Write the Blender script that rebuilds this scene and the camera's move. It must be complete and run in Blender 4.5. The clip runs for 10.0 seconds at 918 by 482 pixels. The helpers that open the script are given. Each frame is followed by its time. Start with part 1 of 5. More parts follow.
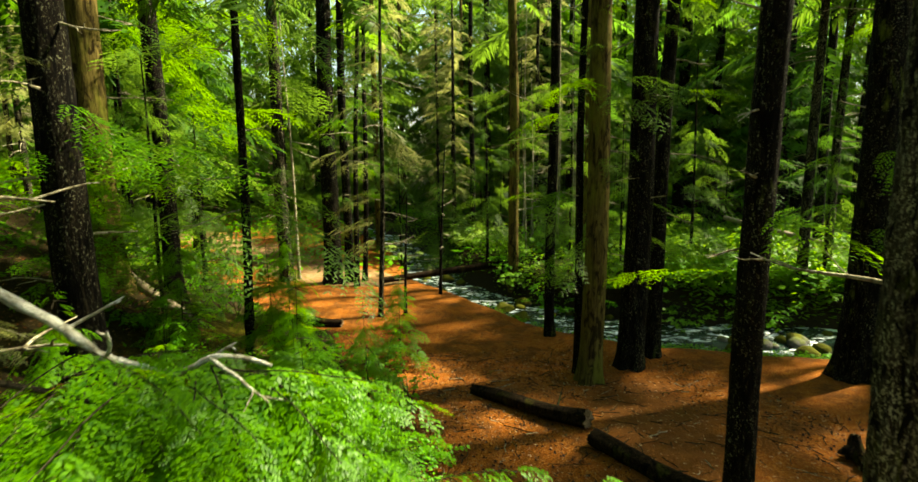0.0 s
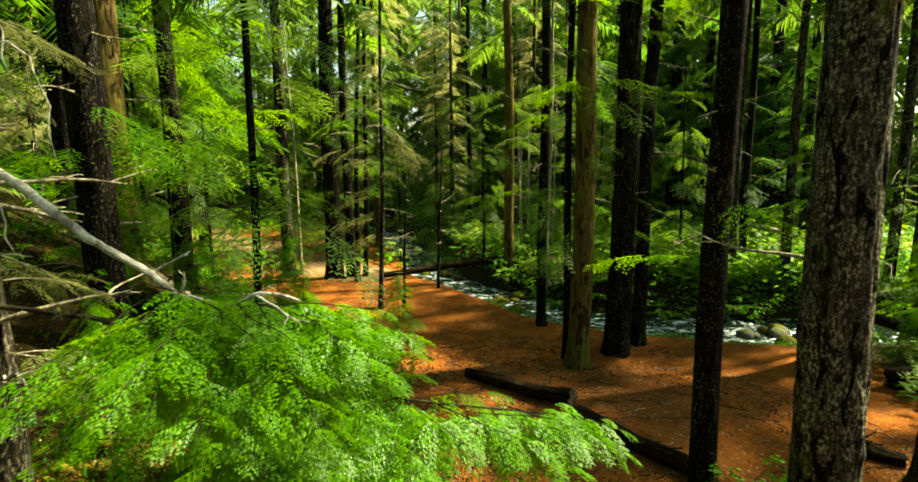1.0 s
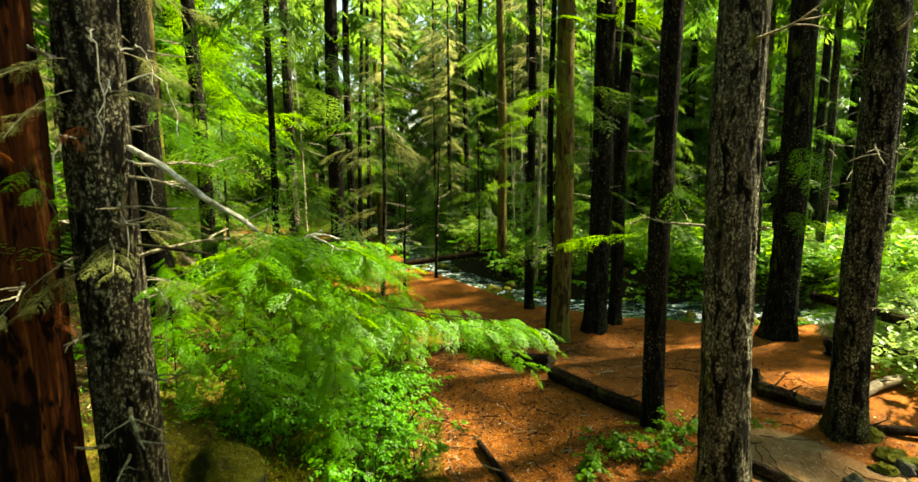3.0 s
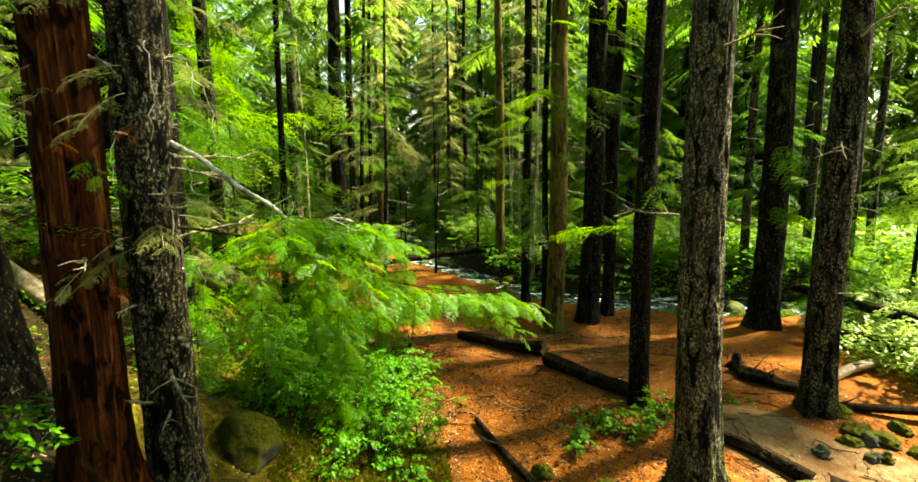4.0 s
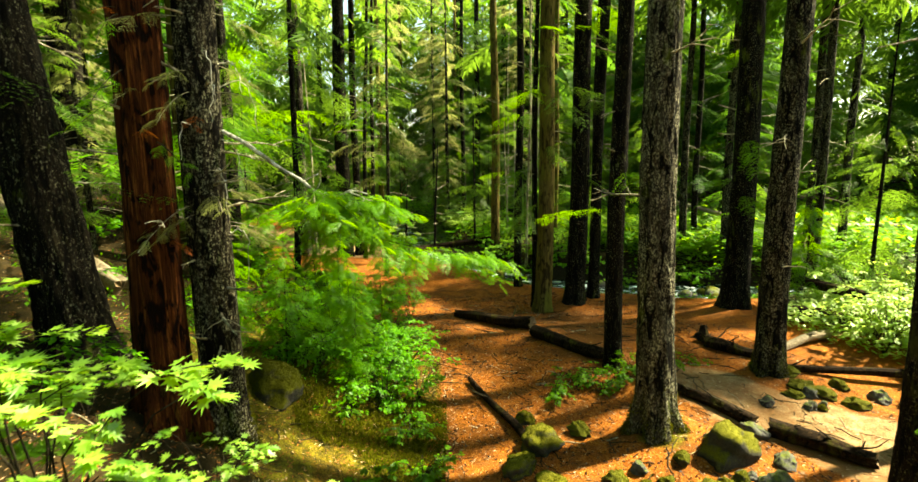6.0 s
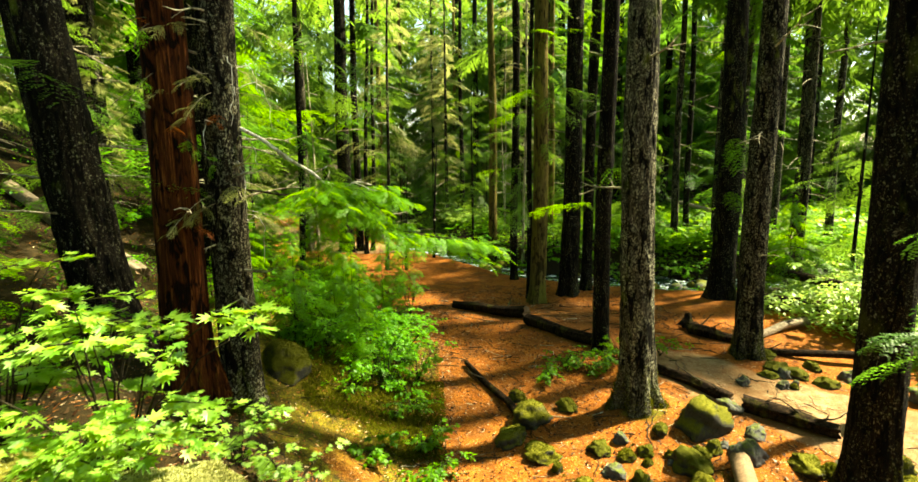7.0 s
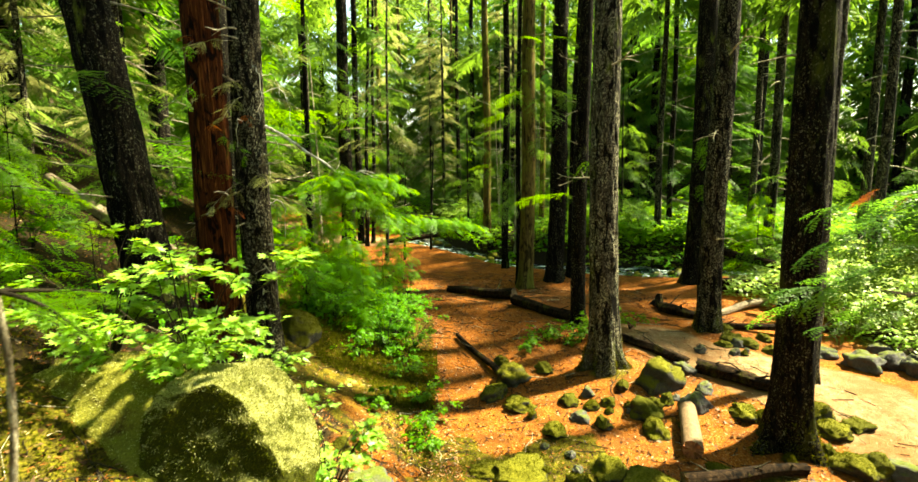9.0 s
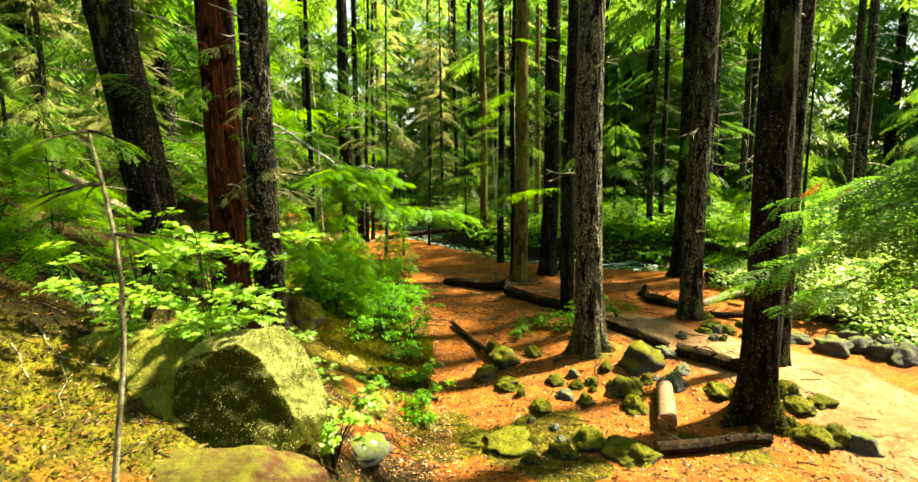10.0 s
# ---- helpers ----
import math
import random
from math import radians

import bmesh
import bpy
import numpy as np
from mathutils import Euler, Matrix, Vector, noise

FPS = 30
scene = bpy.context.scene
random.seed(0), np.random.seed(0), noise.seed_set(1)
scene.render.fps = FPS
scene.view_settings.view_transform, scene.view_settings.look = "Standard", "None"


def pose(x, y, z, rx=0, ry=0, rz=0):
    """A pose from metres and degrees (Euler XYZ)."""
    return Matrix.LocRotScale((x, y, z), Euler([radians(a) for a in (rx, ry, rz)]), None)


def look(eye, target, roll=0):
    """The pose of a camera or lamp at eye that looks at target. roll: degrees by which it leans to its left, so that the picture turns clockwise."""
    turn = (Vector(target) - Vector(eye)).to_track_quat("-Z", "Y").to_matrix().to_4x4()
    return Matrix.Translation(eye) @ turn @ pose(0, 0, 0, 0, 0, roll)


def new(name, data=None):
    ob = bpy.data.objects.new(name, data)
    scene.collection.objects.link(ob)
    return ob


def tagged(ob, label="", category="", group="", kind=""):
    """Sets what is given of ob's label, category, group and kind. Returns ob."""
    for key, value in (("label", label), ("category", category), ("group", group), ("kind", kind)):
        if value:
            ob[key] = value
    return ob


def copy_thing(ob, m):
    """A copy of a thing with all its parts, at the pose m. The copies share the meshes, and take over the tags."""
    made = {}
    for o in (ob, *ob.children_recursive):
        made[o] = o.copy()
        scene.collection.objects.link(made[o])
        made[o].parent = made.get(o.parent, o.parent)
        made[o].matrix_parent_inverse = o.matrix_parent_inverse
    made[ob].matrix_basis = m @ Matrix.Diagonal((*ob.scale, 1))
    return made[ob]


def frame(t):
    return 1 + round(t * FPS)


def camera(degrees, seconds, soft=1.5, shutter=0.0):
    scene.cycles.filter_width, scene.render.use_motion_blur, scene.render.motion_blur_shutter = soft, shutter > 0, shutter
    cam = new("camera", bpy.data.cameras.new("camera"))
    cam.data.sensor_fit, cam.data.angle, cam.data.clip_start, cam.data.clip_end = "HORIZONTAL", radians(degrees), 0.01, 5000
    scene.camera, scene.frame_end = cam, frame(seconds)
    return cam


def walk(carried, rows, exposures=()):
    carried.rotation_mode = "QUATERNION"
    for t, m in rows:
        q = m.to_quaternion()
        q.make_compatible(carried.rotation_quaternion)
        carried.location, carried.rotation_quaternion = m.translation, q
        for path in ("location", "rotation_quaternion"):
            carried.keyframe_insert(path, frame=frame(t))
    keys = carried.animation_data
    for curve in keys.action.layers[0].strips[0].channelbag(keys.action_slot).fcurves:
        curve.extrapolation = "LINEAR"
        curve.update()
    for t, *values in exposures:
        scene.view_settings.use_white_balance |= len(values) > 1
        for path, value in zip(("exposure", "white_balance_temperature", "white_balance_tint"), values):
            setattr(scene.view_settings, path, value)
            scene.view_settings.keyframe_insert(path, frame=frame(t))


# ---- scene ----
# path of the flight, backwards along the trail
cam = camera(80.0, 10.0, soft=1.55, shutter=0.5)
METRES, EYE, TILT, LEAN, TURN = 6.0, 4.2, -9.0, 0.6, 0.0
AHEAD = 1.133
ROWS = [
    (0.0, 0.0, 0.0, 0.0, 0.0, 0.0, -0.0),
    (0.5, 0.009, -0.0543, -0.0142, 0.0, 0.01, 0.01),
    (1.0, 0.0168, -0.0997, -0.0249, 0.01, 0.03, 0.01),
    (1.5, 0.0261, -0.1572, -0.0367, -0.0, 0.06, -0.02),
    (2.0, 0.0324, -0.2105, -0.047, -0.01, 0.08, -0.01),
    (2.5, 0.0366, -0.2625, -0.0613, -0.0, 0.13, 0.0),
    (4.0, 0.0388, -0.4014, -0.1005, -0.09, 0.2, 0.03),
    (4.5, 0.0407, -0.4454, -0.1139, -0.1, 0.18, -0.01),
    (5.0, 0.0432, -0.4887, -0.1281, -0.11, 0.17, 0.01),
    (5.5, 0.047, -0.5327, -0.1424, -0.13, 0.16, 0.03),
    (7.0, 0.0606, -0.6713, -0.1839, -0.16, 0.14, 0.11),
    (7.5, 0.0654, -0.7183, -0.1967, -0.19, 0.11, 0.1),
    (8.0, 0.071, -0.7659, -0.2098, -0.2, 0.11, 0.11),
    (8.5, 0.0775, -0.813, -0.2209, -0.22, 0.1, 0.1),
    (9.0, 0.0861, -0.8622, -0.2324, -0.22, 0.07, 0.11),
    (9.5, 0.0941, -0.909, -0.2445, -0.24, 0.06, 0.11),
    (10.0, 0.1031, -0.9584, -0.2588, -0.24, 0.03, 0.12),
]
walk(cam, [(t, pose(0, 0, EYE, TILT, LEAN, TURN) @ pose(METRES * x, METRES * AHEAD * y, METRES * z, 90 + pitch, roll, yaw))
           for t, x, y, z, yaw, pitch, roll in ROWS],
     exposures=((0.0, 2.42, 9300, -6), (1.0, 2.47, 9300, -6), (2.5, 2.78, 9300, -6), (5.5, 2.93, 9300, -6), (7.5, 3.02, 9300, -6), (10.0, 3.15, 9300, -6)))

# ---------------------------------------------------------------- light
SUN_EL, SUN_AZ = 50.0, 70.0        # degrees above the horizon; clockwise from straight ahead
world = bpy.data.worlds.new("sky")
scene.world = world
world.use_nodes = True
wn = world.node_tree
sky = wn.nodes.new("ShaderNodeTexSky")
sky.sky_type = "NISHITA"
sky.sun_disc = False
sky.sun_elevation = radians(SUN_EL)
sky.sun_rotation = radians(SUN_AZ)
wn.links.new(sky.outputs[0], wn.nodes["Background"].inputs[0])
wn.nodes["Background"].inputs[1].default_value = 0.065
sun_data = bpy.data.lights.new("sun", "SUN")
sun_data.energy = 5.0
sun_data.angle = radians(2.4)
sun_data.color = (1.0, 0.94, 0.86)
sun = new("sun", sun_data)
sx = math.sin(radians(SUN_AZ)) * math.cos(radians(SUN_EL))
sy = math.cos(radians(SUN_AZ)) * math.cos(radians(SUN_EL))
sun.matrix_world = look((sx * 60, sy * 60, 60 * math.sin(radians(SUN_EL))), (0, 0, 0))


# ---------------------------------------------------------------- materials
def material(name):
    m = bpy.data.materials.new(name)
    m.use_nodes = True
    m.node_tree.nodes.clear()
    nt = m.node_tree
    out = nt.nodes.new("ShaderNodeOutputMaterial")
    return m, nt, out


def ramp(nt, source, stops):
    r = nt.nodes.new("ShaderNodeValToRGB")
    el = r.color_ramp.elements
    while len(el) < len(stops):
        el.new(0.5)
    for e, (p, c) in zip(el, stops):
        e.position = p
        e.color = (*c, 1) if len(c) == 3 else c
    nt.links.new(source, r.inputs[0])
    return r.outputs[0]


def noise_tex(nt, vec, scale, detail=4.0, rough=0.55, distort=0.0):
    n = nt.nodes.new("ShaderNodeTexNoise")
    n.inputs["Scale"].default_value = scale
    n.inputs["Detail"].default_value = detail
    n.inputs["Roughness"].default_value = rough
    n.inputs["Distortion"].default_value = distort
    nt.links.new(vec, n.inputs["Vector"])
    return n.outputs["Fac"]


def mix_col(nt, fac, a, b, how="MIX"):
    m = nt.nodes.new("ShaderNodeMix")
    m.data_type, m.blend_type = "RGBA", how
    for sock, v in ((m.inputs[0], fac), (m.inputs[6], a), (m.inputs[7], b)):
        if isinstance(v, bpy.types.NodeSocket):
            nt.links.new(v, sock)
        elif isinstance(v, (int, float)):
            sock.default_value = v
        else:
            sock.default_value = (*v, 1)
    return m.outputs[2]


def stretched(nt, scale):
    tc = nt.nodes.new("ShaderNodeTexCoord")
    mp = nt.nodes.new("ShaderNodeMapping")
    mp.inputs["Scale"].default_value = scale
    nt.links.new(tc.outputs["Object"], mp.inputs["Vector"])
    return mp.outputs[0]


def surface(nt, out, colour, rough=0.85, height=None, strength=0.5, dist=0.02, spec=0.3):
    p = nt.nodes.new("ShaderNodeBsdfPrincipled")
    p.inputs["Specular IOR Level"].default_value = spec
    nt.links.new(colour, p.inputs["Base Color"])
    if isinstance(rough, bpy.types.NodeSocket):
        nt.links.new(rough, p.inputs["Roughness"])
    else:
        p.inputs["Roughness"].default_value = rough
    if height is not None:
        b = nt.nodes.new("ShaderNodeBump")
        b.inputs["Strength"].default_value = strength
        b.inputs["Distance"].default_value = dist
        nt.links.new(height, b.inputs["Height"])
        nt.links.new(b.outputs[0], p.inputs["Normal"])
    nt.links.new(p.outputs[0], out.inputs[0])
    return p


def leaf_material(name, dark, light, through_col, trans=0.45, gloss=0.06, tip=None):
    """Leaves: a diffuse side, light that comes through, a little gloss; every leaf its own tone."""
    m, nt, out = material(name)
    geo = nt.nodes.new("ShaderNodeNewGeometry")
    stops = [(0.0, dark), (0.75, light)]
    if tip:
        stops.append((0.97, tip))
    col = ramp(nt, geo.outputs["Random Per Island"], stops)
    vec = stretched(nt, (1, 1, 1))
    broad = noise_tex(nt, vec, 0.6, 2)
    col = mix_col(nt, broad, col, mix_col(nt, 0.6, col, dark), "MIX")
    d = nt.nodes.new("ShaderNodeBsdfDiffuse")
    t = nt.nodes.new("ShaderNodeBsdfTranslucent")
    g = nt.nodes.new("ShaderNodeBsdfGlossy")
    g.inputs["Roughness"].default_value = 0.45
    nt.links.new(col, d.inputs[0])
    nt.links.new(mix_col(nt, 0.65, col, through_col), t.inputs[0])
    s1 = nt.nodes.new("ShaderNodeMixShader")
    s1.inputs[0].default_value = trans
    nt.links.new(d.outputs[0], s1.inputs[1])
    nt.links.new(t.outputs[0], s1.inputs[2])
    s2 = nt.nodes.new("ShaderNodeMixShader")
    s2.inputs[0].default_value = gloss
    nt.links.new(s1.outputs[0], s2.inputs[1])
    nt.links.new(g.outputs[0], s2.inputs[2])
    nt.links.new(s2.outputs[0], out.inputs[0])
    return m


def bark_material(name, deep, mid, high, fleck=(0.35, 0.36, 0.28), fleck_at=0.62, moss=(0.10, 0.13, 0.015), moss_at=0.6, stretch=0.16):
    m, nt, out = material(name)
    vec = stretched(nt, (1, 1, stretch))
    ridge = noise_tex(nt, vec, 26, 6, 0.7, 0.6)
    col = ramp(nt, ridge, [(0.3, deep), (0.55, mid), (0.78, high)])
    v2 = stretched(nt, (1, 1, 0.34))
    spots = noise_tex(nt, stretched(nt, (1, 1, 0.6)), 42, 6, 0.8)
    mask = ramp(nt, spots, [(fleck_at, (0, 0, 0)), (fleck_at + 0.04, (1, 1, 1))])
    patch = ramp(nt, noise_tex(nt, v2, 4.5, 4, 0.7), [(0.34, (0, 0, 0)), (0.58, (1, 1, 1))])
    col = mix_col(nt, mix_col(nt, 1.0, mask, patch, "MULTIPLY"), col, fleck)
    plates = noise_tex(nt, stretched(nt, (1, 1, 0.3)), 9, 3, 0.6, 1.2)
    col = mix_col(nt, ramp(nt, plates, [(0.40, (1, 1, 1)), (0.5, (0, 0, 0))]), col, deep)
    v3 = stretched(nt, (1, 1, 0.35))
    mossy = noise_tex(nt, v3, 2.6, 5, 0.65)
    mm = ramp(nt, mossy, [(moss_at, (0, 0, 0)), (moss_at + 0.14, (0.85, 0.85, 0.85))])
    col = mix_col(nt, mm, col, moss)
    surface(nt, out, col, 0.95, ridge, 0.9, 0.03, 0.05)
    return m


LEAF_FIR = leaf_material("hemlock_needles", (0.018, 0.056, 0.005), (0.085, 0.18, 0.018), (0.21, 0.37, 0.034), 0.52, 0.012)
# darker copy of the hemlock needles, shade put into the colour
LEAF_FIR_SHADED = leaf_material("hemlock_needles_shade_tone", (0.012, 0.052, 0.006), (0.06, 0.165, 0.018), (0.16, 0.36, 0.03), 0.52, 0.012)
LEAF_NEAR = leaf_material("young_hemlock_needles", (0.014, 0.072, 0.003), (0.10, 0.27, 0.007), (0.26, 0.50, 0.008), 0.5, 0.012)
# distant needles paler than LEAF_FIR: lightening by the air is put into the colour
LEAF_FAR = leaf_material("haze_paled_needles", (0.034, 0.085, 0.011), (0.135, 0.25, 0.035), (0.25, 0.40, 0.06), 0.5, 0.0)
LEAF_DEEP = leaf_material("deep_green_needles", (0.010, 0.042, 0.005), (0.05, 0.145, 0.012), (0.15, 0.36, 0.016), 0.5, 0.012)
# pale yellow needles: sunlight on the boughs is put into the colour
LEAF_YELLOW = leaf_material("needles_sunlit_tone", (0.06, 0.085, 0.014), (0.25, 0.27, 0.09), (0.45, 0.46, 0.15), 0.45, 0.012)
LEAF_SHRUB = leaf_material("shrub_leaves", (0.018, 0.10, 0.005), (0.105, 0.32, 0.012), (0.25, 0.57, 0.010), 0.45, 0.01)
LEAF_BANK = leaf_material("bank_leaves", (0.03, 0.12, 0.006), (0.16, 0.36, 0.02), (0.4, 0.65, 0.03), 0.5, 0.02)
LEAF_MAPLE = leaf_material("vine_maple_leaves", (0.045, 0.16, 0.006), (0.30, 0.50, 0.07), (0.45, 0.74, 0.04), 0.45, 0.05)
LEAF_MOSS = leaf_material("moss_fronds", (0.012, 0.016, 0.002), (0.075, 0.078, 0.006), (0.18, 0.18, 0.012), 0.25, 0.0)
# moss for the boulder's front, its shade put into the colour
LEAF_SHADE_MOSS = leaf_material("moss_shade_tone", (0.02, 0.028, 0.003), (0.10, 0.12, 0.010), (0.2, 0.22, 0.02), 0.25, 0.0)
LEAF_RUST = leaf_material("rust_red_needles", (0.12, 0.025, 0.004), (0.4, 0.10, 0.012), (0.5, 0.15, 0.02), 0.4, 0.01)
# lighter copy of the bank leaves, strong sun painted into the colour
LEAF_BANK_LIT = leaf_material("bank_leaves_lit_tone", (0.08, 0.2, 0.02), (0.40, 0.56, 0.13), (0.6, 0.78, 0.14), 0.5, 0.04)
# moss for boulder and ledge tops, sun glare put into the pale colour
LEAF_PALE = leaf_material("moss_fronds_lit_tone", (0.2, 0.21, 0.04), (0.56, 0.57, 0.28), (0.5, 0.52, 0.18), 0.15, 0.0)
BARK_GREY = bark_material("grey_lichen_bark", (0.002, 0.0017, 0.0012), (0.015, 0.012, 0.0075), (0.09, 0.075, 0.045), (0.25, 0.245, 0.165), 0.53)
BARK_PALE = bark_material("grey_brown_furrowed_bark", (0.003, 0.0026, 0.0016), (0.030, 0.026, 0.017), (0.13, 0.118, 0.08), (0.30, 0.295, 0.20), 0.52)
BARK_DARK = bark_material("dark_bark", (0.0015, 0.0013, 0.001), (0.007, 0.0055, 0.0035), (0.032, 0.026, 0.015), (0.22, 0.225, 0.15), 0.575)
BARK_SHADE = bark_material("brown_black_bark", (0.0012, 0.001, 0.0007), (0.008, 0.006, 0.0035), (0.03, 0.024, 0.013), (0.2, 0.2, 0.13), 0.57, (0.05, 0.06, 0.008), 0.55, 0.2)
BARK_OLIVE = bark_material("olive_bark", (0.02, 0.014, 0.005), (0.10, 0.075, 0.022), (0.17, 0.14, 0.05), (0.2, 0.19, 0.1), 0.72, (0.12, 0.12, 0.02), 0.5, 0.08)
BARK_RED = bark_material("red_cedar_bark", (0.004, 0.0015, 0.0008), (0.05, 0.014, 0.004), (0.27, 0.095, 0.028), (0.33, 0.2, 0.08), 0.70, (0.12, 0.09, 0.01), 0.60, 0.05)
BARK_LOG = bark_material("rotting_log_bark", (0.002, 0.0015, 0.001), (0.018, 0.011, 0.006), (0.075, 0.045, 0.022), (0.22, 0.2, 0.13), 0.70, (0.06, 0.06, 0.008), 0.58, 1.0)
TWIG = bark_material("dead_twig", (0.10, 0.085, 0.055), (0.30, 0.27, 0.18), (0.5, 0.47, 0.36), (0.6, 0.6, 0.48), 0.55, (0.2, 0.24, 0.05), 0.6, 1.0)
# pale lichen bark, whitened further to stand for sun on it
TWIG_PALE = bark_material("mossy_branch_sunlit_tone", (0.22, 0.2, 0.14), (0.6, 0.57, 0.47), (0.8, 0.78, 0.7), (0.8, 0.8, 0.72), 0.5, (0.35, 0.38, 0.12), 0.66, 1.0)
TWIG_DARK = bark_material("dark_twig", (0.01, 0.008, 0.005), (0.035, 0.03, 0.018), (0.08, 0.07, 0.04), (0.2, 0.2, 0.14), 0.7, (0.06, 0.08, 0.01), 0.6, 1.0)


def wood_material(name, a, b, ring=False):
    m, nt, out = material(name)
    vec = stretched(nt, (1, 1, 1))
    n = noise_tex(nt, vec, 14, 6, 0.7, 1.0)
    surface(nt, out, ramp(nt, n, [(0.25, a), (0.7, b)]), 0.8, n, 0.5, 0.015, 0.2)
    return m


CUT_WOOD = wood_material("weathered_wood", (0.03, 0.018, 0.008), (0.2, 0.13, 0.07))
PALE_WOOD = wood_material("pale_bare_wood", (0.05, 0.03, 0.016), (0.32, 0.26, 0.18))
RED_WOOD = wood_material("split_red_wood", (0.10, 0.03, 0.012), (0.45, 0.17, 0.07))


def rock_material(name, stone_a, stone_b, moss_a, moss_b, cover, patchy=2.0):
    """Rock with a moss coat on what faces up."""
    m, nt, out = material(name)
    vec = stretched(nt, (1, 1, 1))
    grain = noise_tex(nt, vec, 26, 6, 0.7)
    big = noise_tex(nt, vec, 3.2, 4, 0.6)
    stone = mix_col(nt, big, ramp(nt, grain, [(0.3, stone_a), (0.7, stone_b)]), stone_a)
    fuzz = noise_tex(nt, vec, 60, 5, 0.75)
    moss = mix_col(nt, big, ramp(nt, fuzz, [(0.3, moss_a), (0.7, moss_b)]), moss_a)
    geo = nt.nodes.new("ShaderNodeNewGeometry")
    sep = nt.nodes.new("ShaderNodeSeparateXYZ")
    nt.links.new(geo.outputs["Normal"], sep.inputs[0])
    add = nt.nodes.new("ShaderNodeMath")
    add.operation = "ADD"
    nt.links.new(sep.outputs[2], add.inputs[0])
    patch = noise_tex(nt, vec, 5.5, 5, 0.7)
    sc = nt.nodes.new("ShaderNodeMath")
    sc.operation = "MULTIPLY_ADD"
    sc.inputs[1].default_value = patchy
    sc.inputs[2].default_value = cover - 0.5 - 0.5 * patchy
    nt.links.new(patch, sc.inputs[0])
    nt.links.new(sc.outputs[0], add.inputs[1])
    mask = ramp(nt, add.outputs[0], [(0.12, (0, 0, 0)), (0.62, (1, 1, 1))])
    h = mix_col(nt, 0.5, grain, fuzz)
    surface(nt, out, mix_col(nt, mask, stone, moss), 0.95, mix_col(nt, 0.4, h, patch), 1.0, 0.06, 0.1)
    return m


ROCK_MOSS = rock_material("mossy_rock", (0.018, 0.018, 0.014), (0.09, 0.088, 0.07), (0.035, 0.038, 0.003), (0.23, 0.22, 0.022), 0.5)
# moss colour by slope: upper faces painted sun-pale, steep sides painted shade-dark
ROCK_BOULDER = rock_material("moss_boulder_lit_top", (0.016, 0.020, 0.002), (0.075, 0.082, 0.008), (0.17, 0.175, 0.03), (0.60, 0.60, 0.28), 0.28, 0.9)
ROCK_DARK = rock_material("dark_mossy_rock", (0.015, 0.015, 0.012), (0.08, 0.075, 0.06), (0.03, 0.036, 0.003), (0.15, 0.145, 0.014), 0.7)
ROCK_LEDGE = rock_material("litter_strewn_ledge", (0.02, 0.010, 0.004), (0.10, 0.045, 0.018), (0.07, 0.072, 0.009), (0.30, 0.29, 0.05), 0.55)
ROCK_SHELF = rock_material("brown_rock_shelf", (0.02, 0.009, 0.004), (0.13, 0.06, 0.026), (0.05, 0.05, 0.006), (0.2, 0.19, 0.03), 0.0)
ROCK_GREY = rock_material("grey_river_rock", (0.03, 0.03, 0.03), (0.17, 0.168, 0.158), (0.05, 0.07, 0.01), (0.15, 0.17, 0.03), 0.05)

# ground: needle litter, sand, moss and soil, laid out by painted-in cover (where each lies in the plan); at the trail
# bend sand colour paints a sun patch
m, nt, out = material("forest_floor")
vec = stretched(nt, (1, 1, 1))
fine = noise_tex(nt, vec, 42, 6, 0.75)
mid = noise_tex(nt, vec, 6, 5, 0.65)
wide = noise_tex(nt, vec, 0.9, 4, 0.6)
needles = ramp(nt, fine, [(0.34, (0.024, 0.007, 0.001)), (0.47, (0.22, 0.062, 0.006)), (0.57, (0.36, 0.13, 0.018)), (0.68, (0.6, 0.38, 0.17))])
grit = noise_tex(nt, vec, 95, 4, 0.8)
needles = mix_col(nt, ramp(nt, grit, [(0.36, (0.75, 0.75, 0.75)), (0.47, (0, 0, 0))]), needles, (0.018, 0.006, 0.002))
clod = noise_tex(nt, vec, 15, 5, 0.75, 0.8)
needles = mix_col(nt, ramp(nt, clod, [(0.32, (0.8, 0.8, 0.8)), (0.41, (0, 0, 0))]), needles, (0.03, 0.010, 0.003))
needles = mix_col(nt, ramp(nt, mid, [(0.35, (0, 0, 0)), (0.75, (0.8, 0.8, 0.8))]), needles, (0.15, 0.037, 0.005))
needles = mix_col(nt, ramp(nt, noise_tex(nt, vec, 1.7, 5, 0.65, 0.5), [(0.47, (0, 0, 0)), (0.62, (0.6, 0.6, 0.6))]), needles, (0.05, 0.022, 0.006))
packed = ramp(nt, mid, [(0.3, (0.075, 0.028, 0.006)), (0.7, (0.16, 0.06, 0.013))])
sand = ramp(nt, mix_col(nt, 0.5, fine, mid), [(0.32, (0.08, 0.042, 0.016)), (0.48, (0.20, 0.125, 0.06)), (0.68, (0.38, 0.275, 0.16))])
sand = mix_col(nt, ramp(nt, wide, [(0.4, (0, 0, 0)), (0.65, (0.8, 0.8, 0.8))]), sand, (0.15, 0.068, 0.022))
